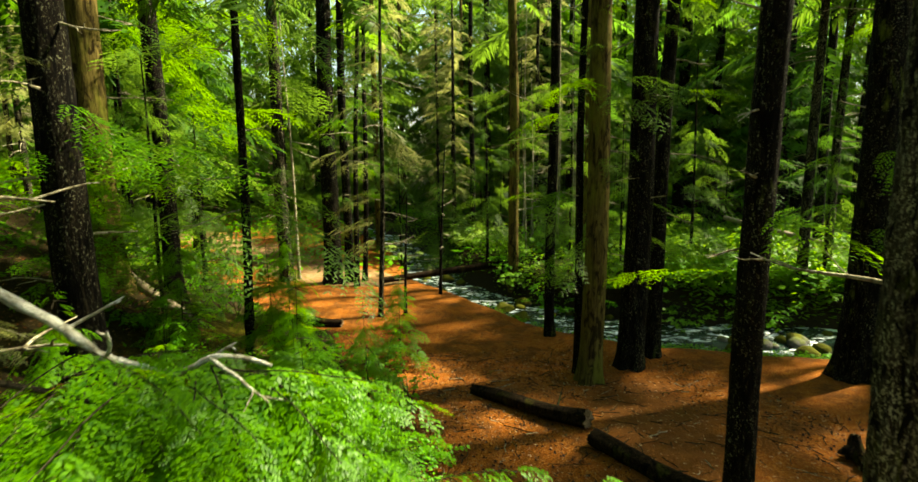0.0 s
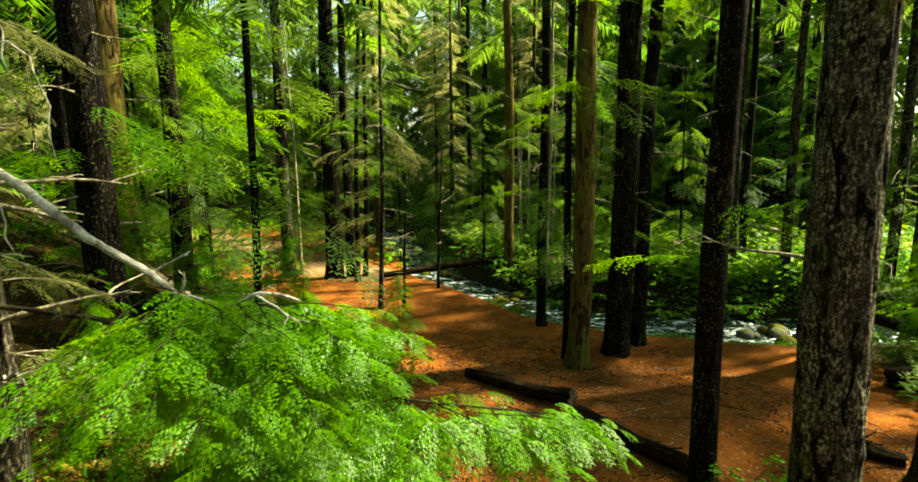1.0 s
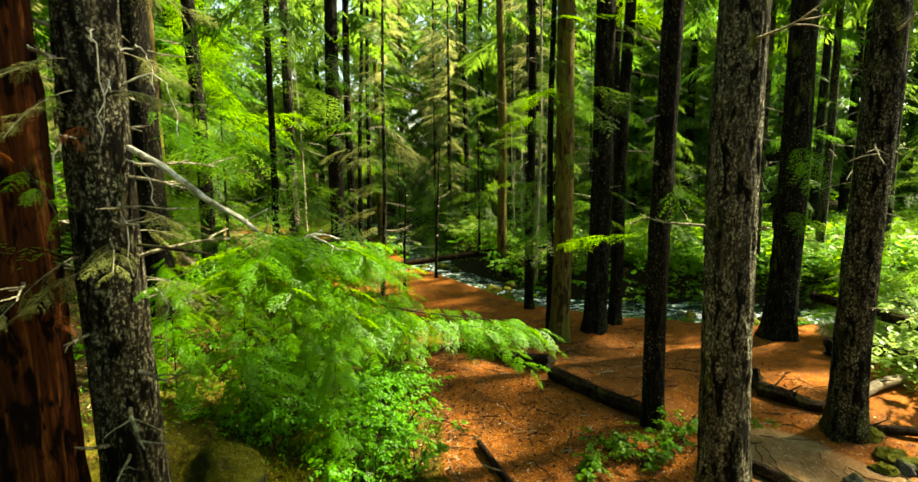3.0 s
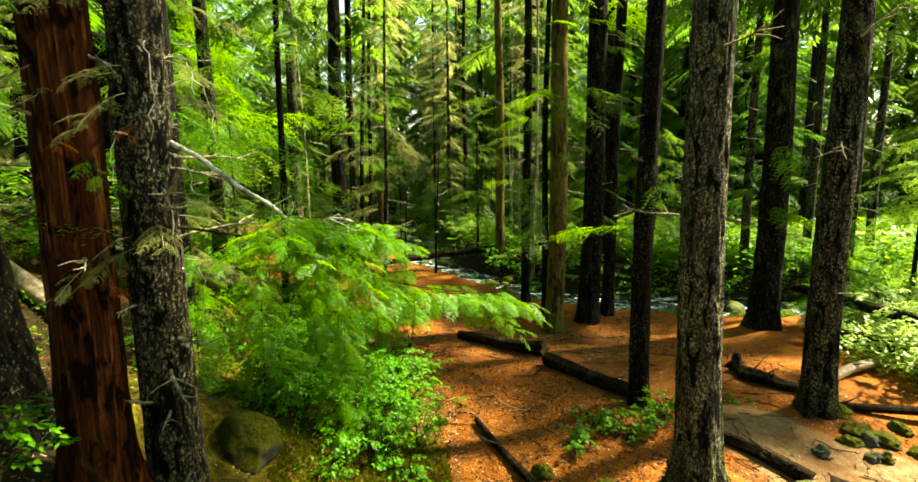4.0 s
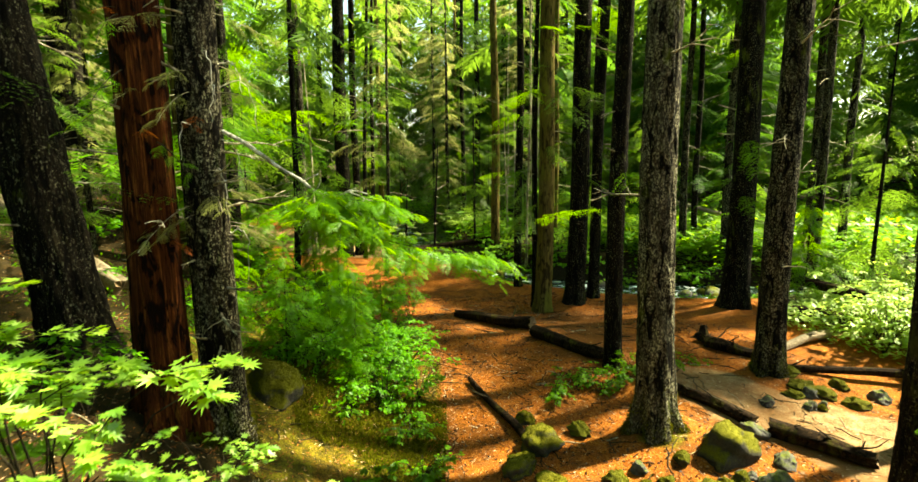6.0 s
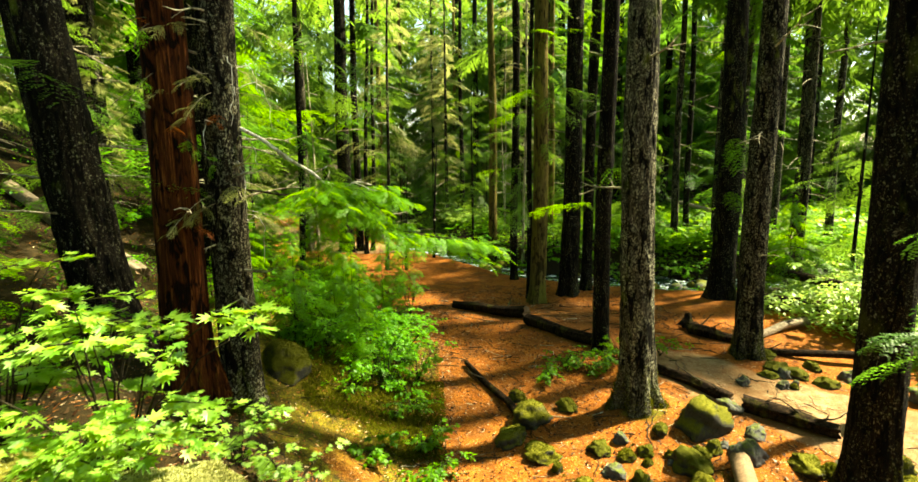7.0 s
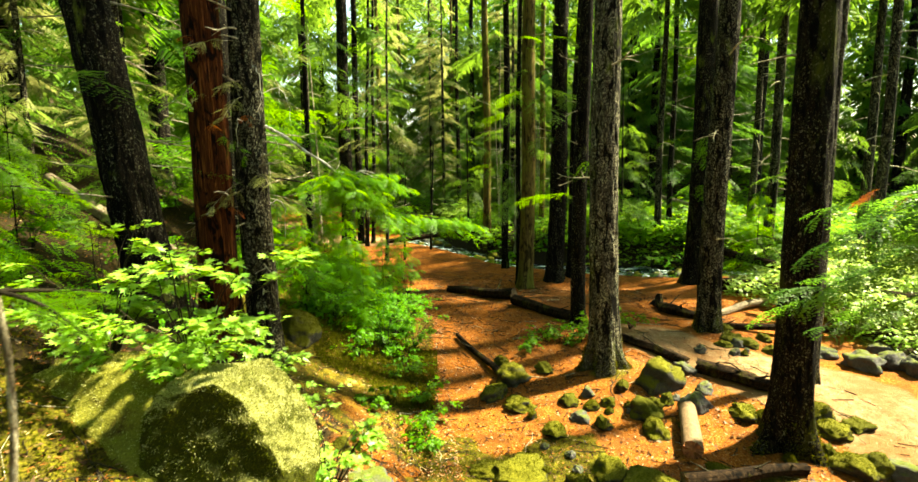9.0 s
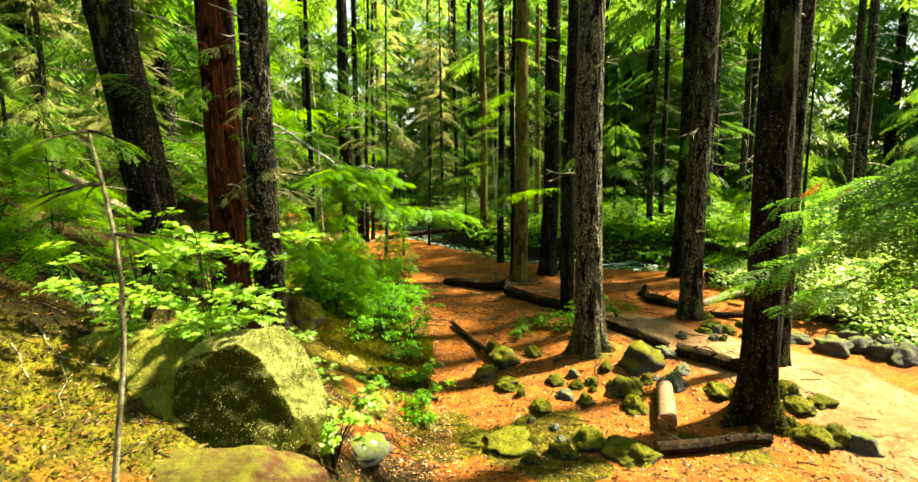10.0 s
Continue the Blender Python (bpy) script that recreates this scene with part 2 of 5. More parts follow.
mossy = ramp(nt, mix_col(nt, 0.5, fine, mid), [(0.38, (0.010, 0.008, 0.002)), (0.5, (0.06, 0.05, 0.005)), (0.62, (0.16, 0.145, 0.012))])
leafy = ramp(nt, mix_col(nt, 0.5, fine, mid), [(0.3, (0.005, 0.005, 0.002)), (0.55, (0.025, 0.017, 0.005)), (0.72, (0.075, 0.042, 0.012))])
mud = ramp(nt, fine, [(0.3, (0.008, 0.006, 0.004)), (0.7, (0.04, 0.03, 0.018))])
col = leafy
for attr, c, soft_at in (("moss", mossy, 0.5), ("needles", needles, 0.5), ("packed", packed, 0.5), ("sand", sand, 0.5), ("tuft", mossy, 0.5), ("mud", mud, 0.5)):
    a = nt.nodes.new("ShaderNodeAttribute")
    a.attribute_name = attr
    mm = nt.nodes.new("ShaderNodeMath")
    mm.operation = "MULTIPLY_ADD"
    mm.inputs[1].default_value = 0.5
    nt.links.new(mix_col(nt, 0.6, mid, fine), mm.inputs[0])
    nt.links.new(a.outputs["Fac"], mm.inputs[2])
    col = mix_col(nt, ramp(nt, mm.outputs[0], [(0.62, (0, 0, 0)), (0.82, (1, 1, 1))]), col, c)
surface(nt, out, col, 0.95, mix_col(nt, 0.5, fine, clod), 1.0, 0.05, 0.1)
FLOOR = m

m, nt, out = material("stream_water")
vec = stretched(nt, (1, 2.2, 1))
w1 = noise_tex(nt, vec, 3.0, 5, 0.65, 1.5)
w2 = noise_tex(nt, vec, 1.1, 3, 0.6, 0.8)
foam = nt.nodes.new("ShaderNodeMath")
foam.operation = "MULTIPLY"
nt.links.new(w1, foam.inputs[0])
nt.links.new(w2, foam.inputs[1])
fm = ramp(nt, foam.outputs[0], [(0.26, (0, 0, 0)), (0.335, (1, 1, 1))])
wc = mix_col(nt, fm, (0.008, 0.028, 0.018), (0.75, 0.85, 0.9))
surface(nt, out, wc, ramp(nt, fm, [(0, (0.12, 0.12, 0.12)), (1, (0.7, 0.7, 0.7))]), w1, 0.8, 0.08, 0.5)
WATER = m
# ---------------------------------------------------------------- mesh helpers
def np_mesh(name, verts, faces, mat, smooth=False):
    """A mesh from arrays of corners and faces (all of one size)."""
    me = bpy.data.meshes.new(name)
    verts = np.asarray(verts, dtype=np.float32)
    faces = np.asarray(faces, dtype=np.int32)
    k = faces.shape[1]
    me.vertices.add(len(verts))
    me.vertices.foreach_set("co", verts.ravel())
    me.loops.add(faces.size)
    me.loops.foreach_set("vertex_index", faces.ravel())
    me.polygons.add(len(faces))
    me.polygons.foreach_set("loop_start", np.arange(0, faces.size, k, dtype=np.int32))
    me.polygons.foreach_set("use_smooth", np.full(len(faces), smooth))
    me.update(calc_edges=True)
    me.validate()
    me.materials.append(mat)
    return me


def part_np(name, verts, faces, mat, parent, label="", smooth=False):
    ob = new(name, np_mesh(name, verts, faces, mat, smooth))
    ob.parent = parent
    if label:
        tagged(ob, label)
    return ob


def thing(name, x, y, z, label, category, group="", kind=""):
    e = new(name)
    e.empty_display_size = 0.2
    e.location = (x, y, z)
    return tagged(e, label, category, group, kind)


def tube(points, radii, sides=6, seed=0, rough=0.0, caps=True):
    """A tube of quads along points, with a radius at each one."""
    pts = np.asarray(points, float)
    radii = np.asarray(radii, float)
    n = len(pts)
    tang = np.gradient(pts, axis=0)
    tang /= np.linalg.norm(tang, axis=1)[:, None] + 1e-9
    ref = np.array([0, 0, 1.0]) if abs(tang[0][2]) < 0.8 else np.array([1.0, 0, 0])
    u = np.cross(tang, ref)
    u /= np.linalg.norm(u, axis=1)[:, None] + 1e-9
    v = np.cross(tang, u)
    a = np.linspace(0, 2 * np.pi, sides, endpoint=False)
    r = radii[:, None] * np.ones(sides)[None]
    if rough:
        g = np.random.default_rng(seed)
        r = r * (1 + rough * (g.random((n, sides)) - 0.5))
    verts = pts[:, None] + r[..., None] * (np.cos(a)[None, :, None] * u[:, None] + np.sin(a)[None, :, None] * v[:, None])
    verts = verts.reshape(-1, 3)
    i = np.arange(n - 1)[:, None] * sides
    j = np.arange(sides)[None]
    faces = np.stack([i + j, i + (j + 1) % sides, i + sides + (j + 1) % sides, i + sides + j], -1).reshape(-1, 4)
    if caps:
        base = len(verts)
        verts = np.vstack([verts, pts[:1], pts[-1:]])
        jj = np.arange(sides)
        lo = np.stack([(jj + 1) % sides, jj, np.full(sides, base), np.full(sides, base)], -1)
        hi = np.stack([(n - 1) * sides + jj, (n - 1) * sides + (jj + 1) % sides, np.full(sides, base + 1), np.full(sides, base + 1)], -1)
        tri = np.vstack([np.stack([lo[:, 0], lo[:, 1], lo[:, 2]], -1), np.stack([hi[:, 0], hi[:, 1], hi[:, 2]], -1)])
        return verts, faces, tri
    return verts, faces, None


def merge(parts):
    vs, fs, o = [], [], 0
    for v, f in parts:
        vs.append(v)
        fs.append(np.asarray(f) + o)
        o += len(v)
    return np.vstack(vs), np.vstack(fs)


def fbm(x, y, seed=0.0):
    """Soft unevenness from a few waves, same at every build."""
    x, y = np.asarray(x, float), np.asarray(y, float)
    r = np.random.default_rng(int(seed) + 11)
    total = 0
    for k in range(9):
        f = 0.5 * 1.55 ** k
        a = r.random() * 6.28
        total = total + np.sin(f * (x * math.cos(a) + y * math.sin(a)) + r.random() * 6.28 + 0.7 * np.sin(f * 0.7 * (y * math.cos(a) - x * math.sin(a)) + 1.3 * k)) / 1.45 ** k
    return total / 2.2


def sstep(a, b, v):
    t = np.clip((np.asarray(v, float) - a) / (b - a), 0, 1)
    return t * t * (3 - 2 * t)


# ---------------------------------------------------------------- the lie of the land
STREAM = np.array([(60, 4), (30, 9.4), (14.6, 12.8), (9.4, 13.8), (6.7, 14.3), (3.0, 15.4), (1.3, 17.4), (-0.7, 20.5), (-1.7, 24.6), (-4, 31), (-9, 42), (-16, 80)], float)
TRAIL = np.array([(1.6, -14), (1.3, -6), (1.1, 0), (0.75, 3.5), (0.95, 6.5), (0.95, 8.4), (0.1, 11.9), (-1.7, 15.9), (-3.8, 19.7), (-6.9, 22.3), (-10.6, 26.5), (-17, 33)], float)
SIDE = np.array([(3.0, 8.6), (4.5, 5.4), (5.3, 4.3), (6.6, 2.6), (7.2, 1.0), (7.6, -2.5), (8.0, -8)], float)


def away(poly, x, y):
    """Distance from a line of points, in the plan."""
    best = np.full(np.shape(x), 1e9)
    for a, b in zip(poly[:-1], poly[1:]):
        d = b - a
        t = np.clip(((x - a[0]) * d[0] + (y - a[1]) * d[1]) / (d @ d), 0, 1)
        best = np.minimum(best, np.hypot(x - a[0] - t * d[0], y - a[1] - t * d[1]))
    return best


def far_side(x, y):
    """Beyond the stream: true on its far bank."""
    return y > np.interp(x, [-9, -4, -1.7, -0.7, 1.3, 3.0, 6.7, 9.4, 14.6, 30, 60], [42, 31, 24.6, 20.5, 17.4, 15.4, 14.3, 13.8, 12.8, 9.4, 4])


def bank_foot(y):
    return np.interp(y, [-20, -3, 0, 2, 6, 8, 10.6, 14, 18, 24, 40], [0.3, 0.3, 0.1, -0.1, -0.4, -1.0, -2.2, -4.6, -8, -14, -26])


def land(x, y):
    x, y = np.asarray(x, float), np.asarray(y, float)
    base = np.interp(y, [-20, -6, 1.0, 4, 7.5, 10.3, 22, 60, 200], [-0.3, -0.4, -0.45, -0.25, 0.0, -0.24, -0.28, 0.2, 3.0])
    run = bank_foot(y) - x
    steep = np.interp(y, [-20, -1.8, 0.5, 3, 6, 9, 12, 20], [1.35, 1.35, 0.75, 0.5, 0.42, 0.5, 0.55, 0.5])
    gentle = np.interp(y, [-20, 3, 6, 9, 12, 20], [0.5, 0.5, 0.42, 0.5, 0.55, 0.5])
    soft = np.where(run > 0, np.sqrt(run * run + 0.09) - 0.3, 0)
    rise = steep * np.minimum(soft, 1.2) + gentle * np.clip(soft - 1.2, 0, None)
    rise = np.where(rise > 5, 5 + (rise - 5) * 0.35, rise)
    d = away(STREAM, x, y)
    other = far_side(x, y)
    shelf = np.where(other, 1.5, np.interp(x, [0, 4], [1.4, 3.0]))
    cut = -0.8 * (1 - sstep(0.55, shelf, d))
    bank = np.where(other, 0.45 * sstep(0.9, 1.5, d) + 0.05 * np.clip(d - 1.5, 0, 40), 0)
    right = 0.25 * sstep(7.5, 11, x) * (1 - sstep(0, 1, other))
    t = away(TRAIL, x, y)
    rough = 0.10 * fbm(x, y, 3) * sstep(0.5, 1.6, t) + 0.018 * fbm(x * 5, y * 5, 5)
    knoll = 0.22 * np.exp(-((x - 3.25) ** 2 + (y - 3.4) ** 2) / 0.5)
    mound = 0.16 * np.clip(fbm(x * 2.1 + 3, y * 2.1, 8), 0, 1) * sstep(0.0, 0.8, run)
    return base + rise + cut + bank + right + rough + mound + knoll - 0.05 * (1 - sstep(0.3, 1.0, t))


def z_at(x, y):
    return float(land(np.array([x]), np.array([y]))[0])


def axis_lines(lo, hi, fine_lo, fine_hi, step):
    mid = list(np.arange(fine_lo, fine_hi, step))
    out, s, v = [], step, fine_lo
    while v > lo:
        s *= 1.16
        v -= s
        out.append(max(v, lo))
    left = out[::-1]
    out, s, v = [], step, mid[-1]
    while v < hi:
        s *= 1.16
        v += s
        out.append(min(v, hi))
    return np.array(left + mid + out)


def build_ground():
    gx = axis_lines(-260, 260, -7, 10, 0.09)
    gy = axis_lines(-120, 400, -4, 17, 0.1)
    X, Y = np.meshgrid(gx, gy)
    Z = land(X, Y)
    verts = np.stack([X, Y, Z], -1).reshape(-1, 3)
    nx, ny = len(gx), len(gy)
    i = (np.arange(ny - 1)[:, None] * nx + np.arange(nx - 1)[None]).ravel()
    faces = np.stack([i, i + 1, i + nx + 1, i + nx], -1)
    me = np_mesh("ground", verts, faces, FLOOR, True)
    x, y = X.ravel(), Y.ravel()
    wob = 0.55 * fbm(x * 1.1, y * 1.1, 21) + 0.25 * fbm(x * 3.7, y * 3.7, 22)
    t = away(TRAIL, x, y)
    s = away(SIDE, x, y)
    st = away(STREAM, x, y)
    other = far_side(x, y)
    foot = bank_foot(y)
    flat = sstep(-0.1, 1.1, x - foot + wob) * np.where(other, 0, 1) * (1 - sstep(8.2, 9.6, x + wob))
    masks = {
        "moss": np.clip(sstep(-6.0, -1.0, x - foot) * (1 - flat) * (1 - sstep(8, 14, y)) * np.clip(0.25 + 0.75 * sstep(0.5, 3.0, y) + 0.75 * (1 - sstep(-2.4, -1.4, y)), 0, 1), 0, 1) * np.where(x > 9, 0, 1),
        "needles": np.clip(flat + (1 - sstep(0.6, 1.1, t + wob * 0.5)) + (0.45 + 0.35 * (1 - sstep(-0.5, 2.5, y))) * (1 - other) * sstep(-5.5, -0.5, x - foot) * sstep(-0.1, 0.5, fbm(x * 1.7, y * 1.7, 41)), 0, 1) * 0.9,
        "packed": sstep(1.7, 2.5, x + 0.4 * wob) * (1 - sstep(3.8, 5.0, x + wob)) * sstep(5.4, 6.6, y + wob) * (1 - sstep(10, 12, y)) * 0.55,
        # side path of sand, plus a painted patch of sunlight on the far trail
        "sand": np.clip((1 - sstep(0.6, 1.4, s + wob * 0.8)) * (1 - sstep(5.0, 7.0, y + wob)) + (1 - sstep(1.0, 1.7, t + 0.4 * wob)) * sstep(18.0, 19.4, y), 0, 1) * 0.95,
        "tuft": np.clip(1.3 * sstep(0.3, 0.7, fbm(x * 1.9 + 5, y * 1.9, 51)) * (1 - sstep(3.0, 4.6, y + wob)) * (1 - sstep(4.9, 5.9, x + wob)) + 1.2 * np.exp(-((x - 3.22) ** 2 + (y - 3.4) ** 2) / 0.22) + (1 - other) * (1 - sstep(1.7, 2.6, st + 0.5 * wob)) * sstep(2.5, 5.0, x) + np.exp(-((x - 4.7) ** 2 + (y - 0.45) ** 2) / 0.2), 0, 1) * 0.75,
        "mud": (1 - sstep(1.0, 1.5, st + wob * 0.3)) * 0.9,
    }
    for key, v in masks.items():
        at = me.attributes.new(key, "FLOAT", "POINT")
        at.data.foreach_set("value", np.asarray(v, np.float32))
    return tagged(new("ground", me), "red-brown needle-covered forest floor with mossy bank and pale sand path", "ground", kind="structure")


build_ground()


def build_water():
    """The stream's surface: a ribbon along its bed, with standing ripples and small steps."""
    pts = []
    for a, b in zip(STREAM[:-1], STREAM[1:]):
        n = max(2, int(np.linalg.norm(b - a) / 0.12))
        pts += [a + (b - a) * k / n for k in range(n)]
    pts = np.array(pts)
    for _ in range(12):
        pts[1:-1] = (pts[:-2] + 2 * pts[1:-1] + pts[2:]) / 4
    tan = np.gradient(pts, axis=0)
    tan /= np.linalg.norm(tan, axis=1)[:, None]
    nor = np.stack([-tan[:, 1], tan[:, 0]], -1)
    w = np.linspace(-1.35, 1.35, 26)
    P = pts[:, None] + w[None, :, None] * nor[:, None]
    Z = -0.74 + 0.05 * fbm(P[..., 0] * 4, P[..., 1] * 4, 31) + 0.03 * fbm(P[..., 0] * 9, P[..., 1] * 11, 33) + np.interp(P[..., 1], [20, 80], [0, 0.5])
    verts = np.concatenate([P, Z[..., None]], -1).reshape(-1, 3)
    n, k = P.shape[:2]
    i = (np.arange(n - 1)[:, None] * k + np.arange(k - 1)[None]).ravel()
    me = np_mesh("stream", verts, np.stack([i, i + 1, i + k + 1, i + k], -1), WATER, True)
    return tagged(new("water", me), "shallow rushing stream with white foam between mossy banks", "stream", kind="structure")


build_water()


# ---------------------------------------------------------------- foliage patterns
def spray(n_side, n_sub, wide, leaf_w, seed, droop=0.25, curl=0.15, bare=0.1):
    """One flat conifer bough along +x, one unit long: side shoots with small blades. Quads as arrays."""
    g = np.random.default_rng(seed)
    verts = []
    for k in range(n_side):
        u = (k + 0.6) / n_side
        for s in (-1, 1):
            if g.random() < bare:
                continue
            length = wide * (1 - 0.75 * u ** 1.4) * (0.75 + 0.5 * g.random()) * min(1, 0.45 + 2.2 * u)
            root = np.array([u * 0.95, 0, -droop * u * u])
            ang = radians(50 + 14 * (g.random() - 0.5)) * s
            d = np.array([math.cos(ang), math.sin(ang), -0.12 - 0.3 * g.random()])
            if n_sub == 0:
                side = np.array([-math.sin(ang), math.cos(ang), 0.5 * (g.random() - 0.5)]) * leaf_w
                low = root + d * length * 0.18
                verts += [low - side, low + side, root + d * length - np.array([0, 0, curl * length * (0.5 + g.random())])]
                continue
            for q in range(n_sub):
                v = (q + 0.4) / n_sub
                p = root + d * length * v + np.array([0, 0, -curl * length * v * v])
                for s2 in (-1, 1):
                    if g.random() < bare:
                        continue
                    a2 = ang + s2 * radians(42 + 20 * (g.random() - 0.5))
                    ll = length * 0.33 * (1 - 0.6 * v) * (0.7 + 0.6 * g.random())
                    d2 = np.array([math.cos(a2), math.sin(a2), -0.25 * g.random() - 0.05])
                    nrm = np.array([-math.sin(a2), math.cos(a2), 0.35 * (g.random() - 0.5)]) * leaf_w * (0.7 + 0.6 * g.random())
                    mid = p + d2 * ll * 0.45
                    verts += [p, mid - nrm, p + d2 * ll, mid + nrm]
    return np.array(verts)


SPRAY_BIG = [spray(8, 0, 0.5, 0.075, s) for s in (21, 22, 23)]
SPRAY_FAR = [spray(17, 0, 0.5, 0.027, s) for s in (1, 2, 7, 8)]
SPRAY_MID = [spray(12, 7, 0.46, 0.0095, s, 0.3, 0.2, 0.15) for s in (3, 4, 33)]
SPRAY_SOFT = [spray(10, 5, 0.46, 0.024, s, 0.3, 0.3, 0.15) for s in (15, 16, 17)]
SPRAY_NEAR = [spray(13, 9, 0.44, 0.0085, s, 0.35, 0.3, 0.2) for s in (5, 6, 9, 10)]


def place_sprays(patterns, origin, azim, tilt, length, roll=None, seed=0):
    """Lay copies of the patterns at origins (k,3), pointing by azimuth and upward tilt (radians)."""
    g = np.random.default_rng(seed)
    k = len(origin)
    corners = 3 if patterns is SPRAY_FAR or patterns is SPRAY_BIG else 4
    if roll is None:
        roll = (g.random(k) - 0.5) * 0.8
    pick = g.integers(0, len(patterns), k)
    ca, sa, ct, st_, cr, sr = np.cos(azim), np.sin(azim), np.cos(tilt), np.sin(tilt), np.cos(roll), np.sin(roll)
    ex = np.stack([ca * ct, sa * ct, st_], -1)
    ey0 = np.stack([-sa, ca, np.zeros(k)], -1)
    ez0 = np.cross(ex, ey0)
    ey = ey0 * cr[:, None] + ez0 * sr[:, None]
    ez = np.cross(ex, ey)
    out = []
    for p in range(len(patterns)):
        sel = pick == p
        if not sel.any():
            continue
        t = patterns[p]
        L = length[sel][:, None, None]
        v = origin[sel][:, None] + L * (t[None, :, :1] * ex[sel][:, None] + t[None, :, 1:2] * ey[sel][:, None] + t[None, :, 2:3] * ez[sel][:, None])
        out.append(v.reshape(-1, 3))
    v = np.vstack(out)
    return v, np.arange(len(v)).reshape(-1, corners)


def crown(z0, z1, n, reach, patterns, seed, taper=0.75, gap=0.0, tilt=(-0.65, 0.05), fans=2):
    """Boughs set round a stem between two heights, shorter towards the top, with gaps."""
    g = np.random.default_rng(seed)
    u = np.sort(g.random(n))
    az = g.random(n) * 2 * np.pi
    if gap:
        keep = np.sin(az * 2 + u * 9 + seed) > gap - 1
        u, az = u[keep], az[keep]
    k = len(u)
    length = reach * (1 - taper * u) * (0.55 + 0.6 * g.random(k))
    up = tilt[0] + (tilt[1] - tilt[0]) * g.random(k)
    out = []
    for j in range(fans):
        q = 0.12 + 0.62 * (j + 0.5 * g.random(k)) / fans
        r = q * length
        o = np.stack([np.cos(az) * r, np.sin(az) * r, z0 + (z1 - z0) * u + np.tan(up) * r * 0.7 - 0.12 * length * q * q], -1)
        side = (g.random(k) - 0.5) * 1.1 * (j < fans - 1)
        out.append(place_sprays(patterns, o, az + side, up + 0.25 * (g.random(k) - 0.6), length * (0.62 - 0.08 * j), seed=seed + 1 + j))
    return merge(out)


def crown_twigs(z0, z1, n, reach, seed, taper=0.75, r=0.02):
    """Bare limbs inside a crown, joined."""
    g = np.random.default_rng(seed)
    vs = []
    for k in range(n):
        u = (k + g.random()) / n
        az = g.random() * 6.28
        L = reach * (1 - taper * u) * (0.5 + 0.5 * g.random())
        t = np.linspace(0, 1, 5)
        p = np.stack([np.cos(az) * L * t, np.sin(az) * L * t, z0 + (z1 - z0) * u - 0.25 * L * t * t], -1)
        v, f, _ = tube(p, r * (1 - 0.8 * t) + 0.003, 4, caps=False)
        vs.append((v, f))
    return merge(vs)


# ---------------------------------------------------------------- trunks
def trunk_mesh(name, d, height, lean, mat, seed, sides=40, step=0.09, ridge=0.035, flare=0.35, knots=6, fine_to=7.5, below=0.5):
    """A tapered stem with furrowed bark, root flare and a few knots. lean: sideways metres per metre of height in x and y."""
    g = np.random.default_rng(seed)
    zs = [-below]
    while zs[-1] < height:
        zs.append(zs[-1] + (step if zs[-1] < fine_to else step * 9))
    zs = np.array(zs)
    a = np.linspace(0, 2 * np.pi, sides, endpoint=False)
    A, Z = np.meshgrid(a, zs)
    R = d / 2 * (1 - 0.75 * np.clip(Z / height, 0, 1) ** 1.2)
    roots = 1 + flare * np.exp(-np.clip(Z + 0.1, 0, 9) / (0.45 * d + 0.12)) * (1 + 0.7 * np.cos(A * 4 + g.random() * 6) + 0.5 * np.cos(A * 7 + g.random() * 6))
    bumps = np.zeros_like(R)
    for k in range(10):
        f = g.integers(3, 22)
        bumps += np.sin(A * f + g.random() * 6.28 + 1.1 * np.sin(Z * (0.8 + 2 * g.random()) + g.random() * 6)) * np.sin(Z * (1.2 + 7 * g.random()) + g.random() * 6.28)
    bumps = bumps / 3.2 + 0.6 * (g.random(R.shape) - 0.5)
    R = R * roots * (1 + ridge * bumps)
    for k in range(knots):
        ka, kz, kr = g.random() * 6.28, g.random() * fine_to, 0.05 + 0.06 * g.random()
        da = (A - ka + np.pi) % (2 * np.pi) - np.pi
        R += 0.25 * kr * np.exp(-((da * d / 2) ** 2 + (Z - kz) ** 2) / (kr * kr))
    sway = 0.03 * np.sin(Z * 0.7 + g.random() * 6)
    X = R * np.cos(A) + lean[0] * Z + sway
    Y = R * np.sin(A) + lean[1] * Z
    verts = np.stack([X, Y, Z], -1).reshape(-1, 3)
    n = len(zs)
    i = np.arange(n - 1)[:, None] * sides
    j = np.arange(sides)[None]
    faces = np.stack([i + j, i + (j + 1) % sides, i + sides + (j + 1) % sides, i + sides + j], -1).reshape(-1, 4)
    return np_mesh(name, verts, faces, mat, True)


def twig_points(start, az, length, seed, rise=-0.1, wander=0.12, n=8):
    g = np.random.default_rng(seed)
    p = [np.array(start, float)]
    d = np.array([math.cos(az), math.sin(az), rise])
    d /= np.linalg.norm(d)
    for _ in range(n):
        d = d + wander * (g.random(3) - 0.5) * 2 + np.array([0, 0, 0.03 * rise])
        d /= np.linalg.norm(d)
        p.append(p[-1] + d * length / n)
    return np.array(p)


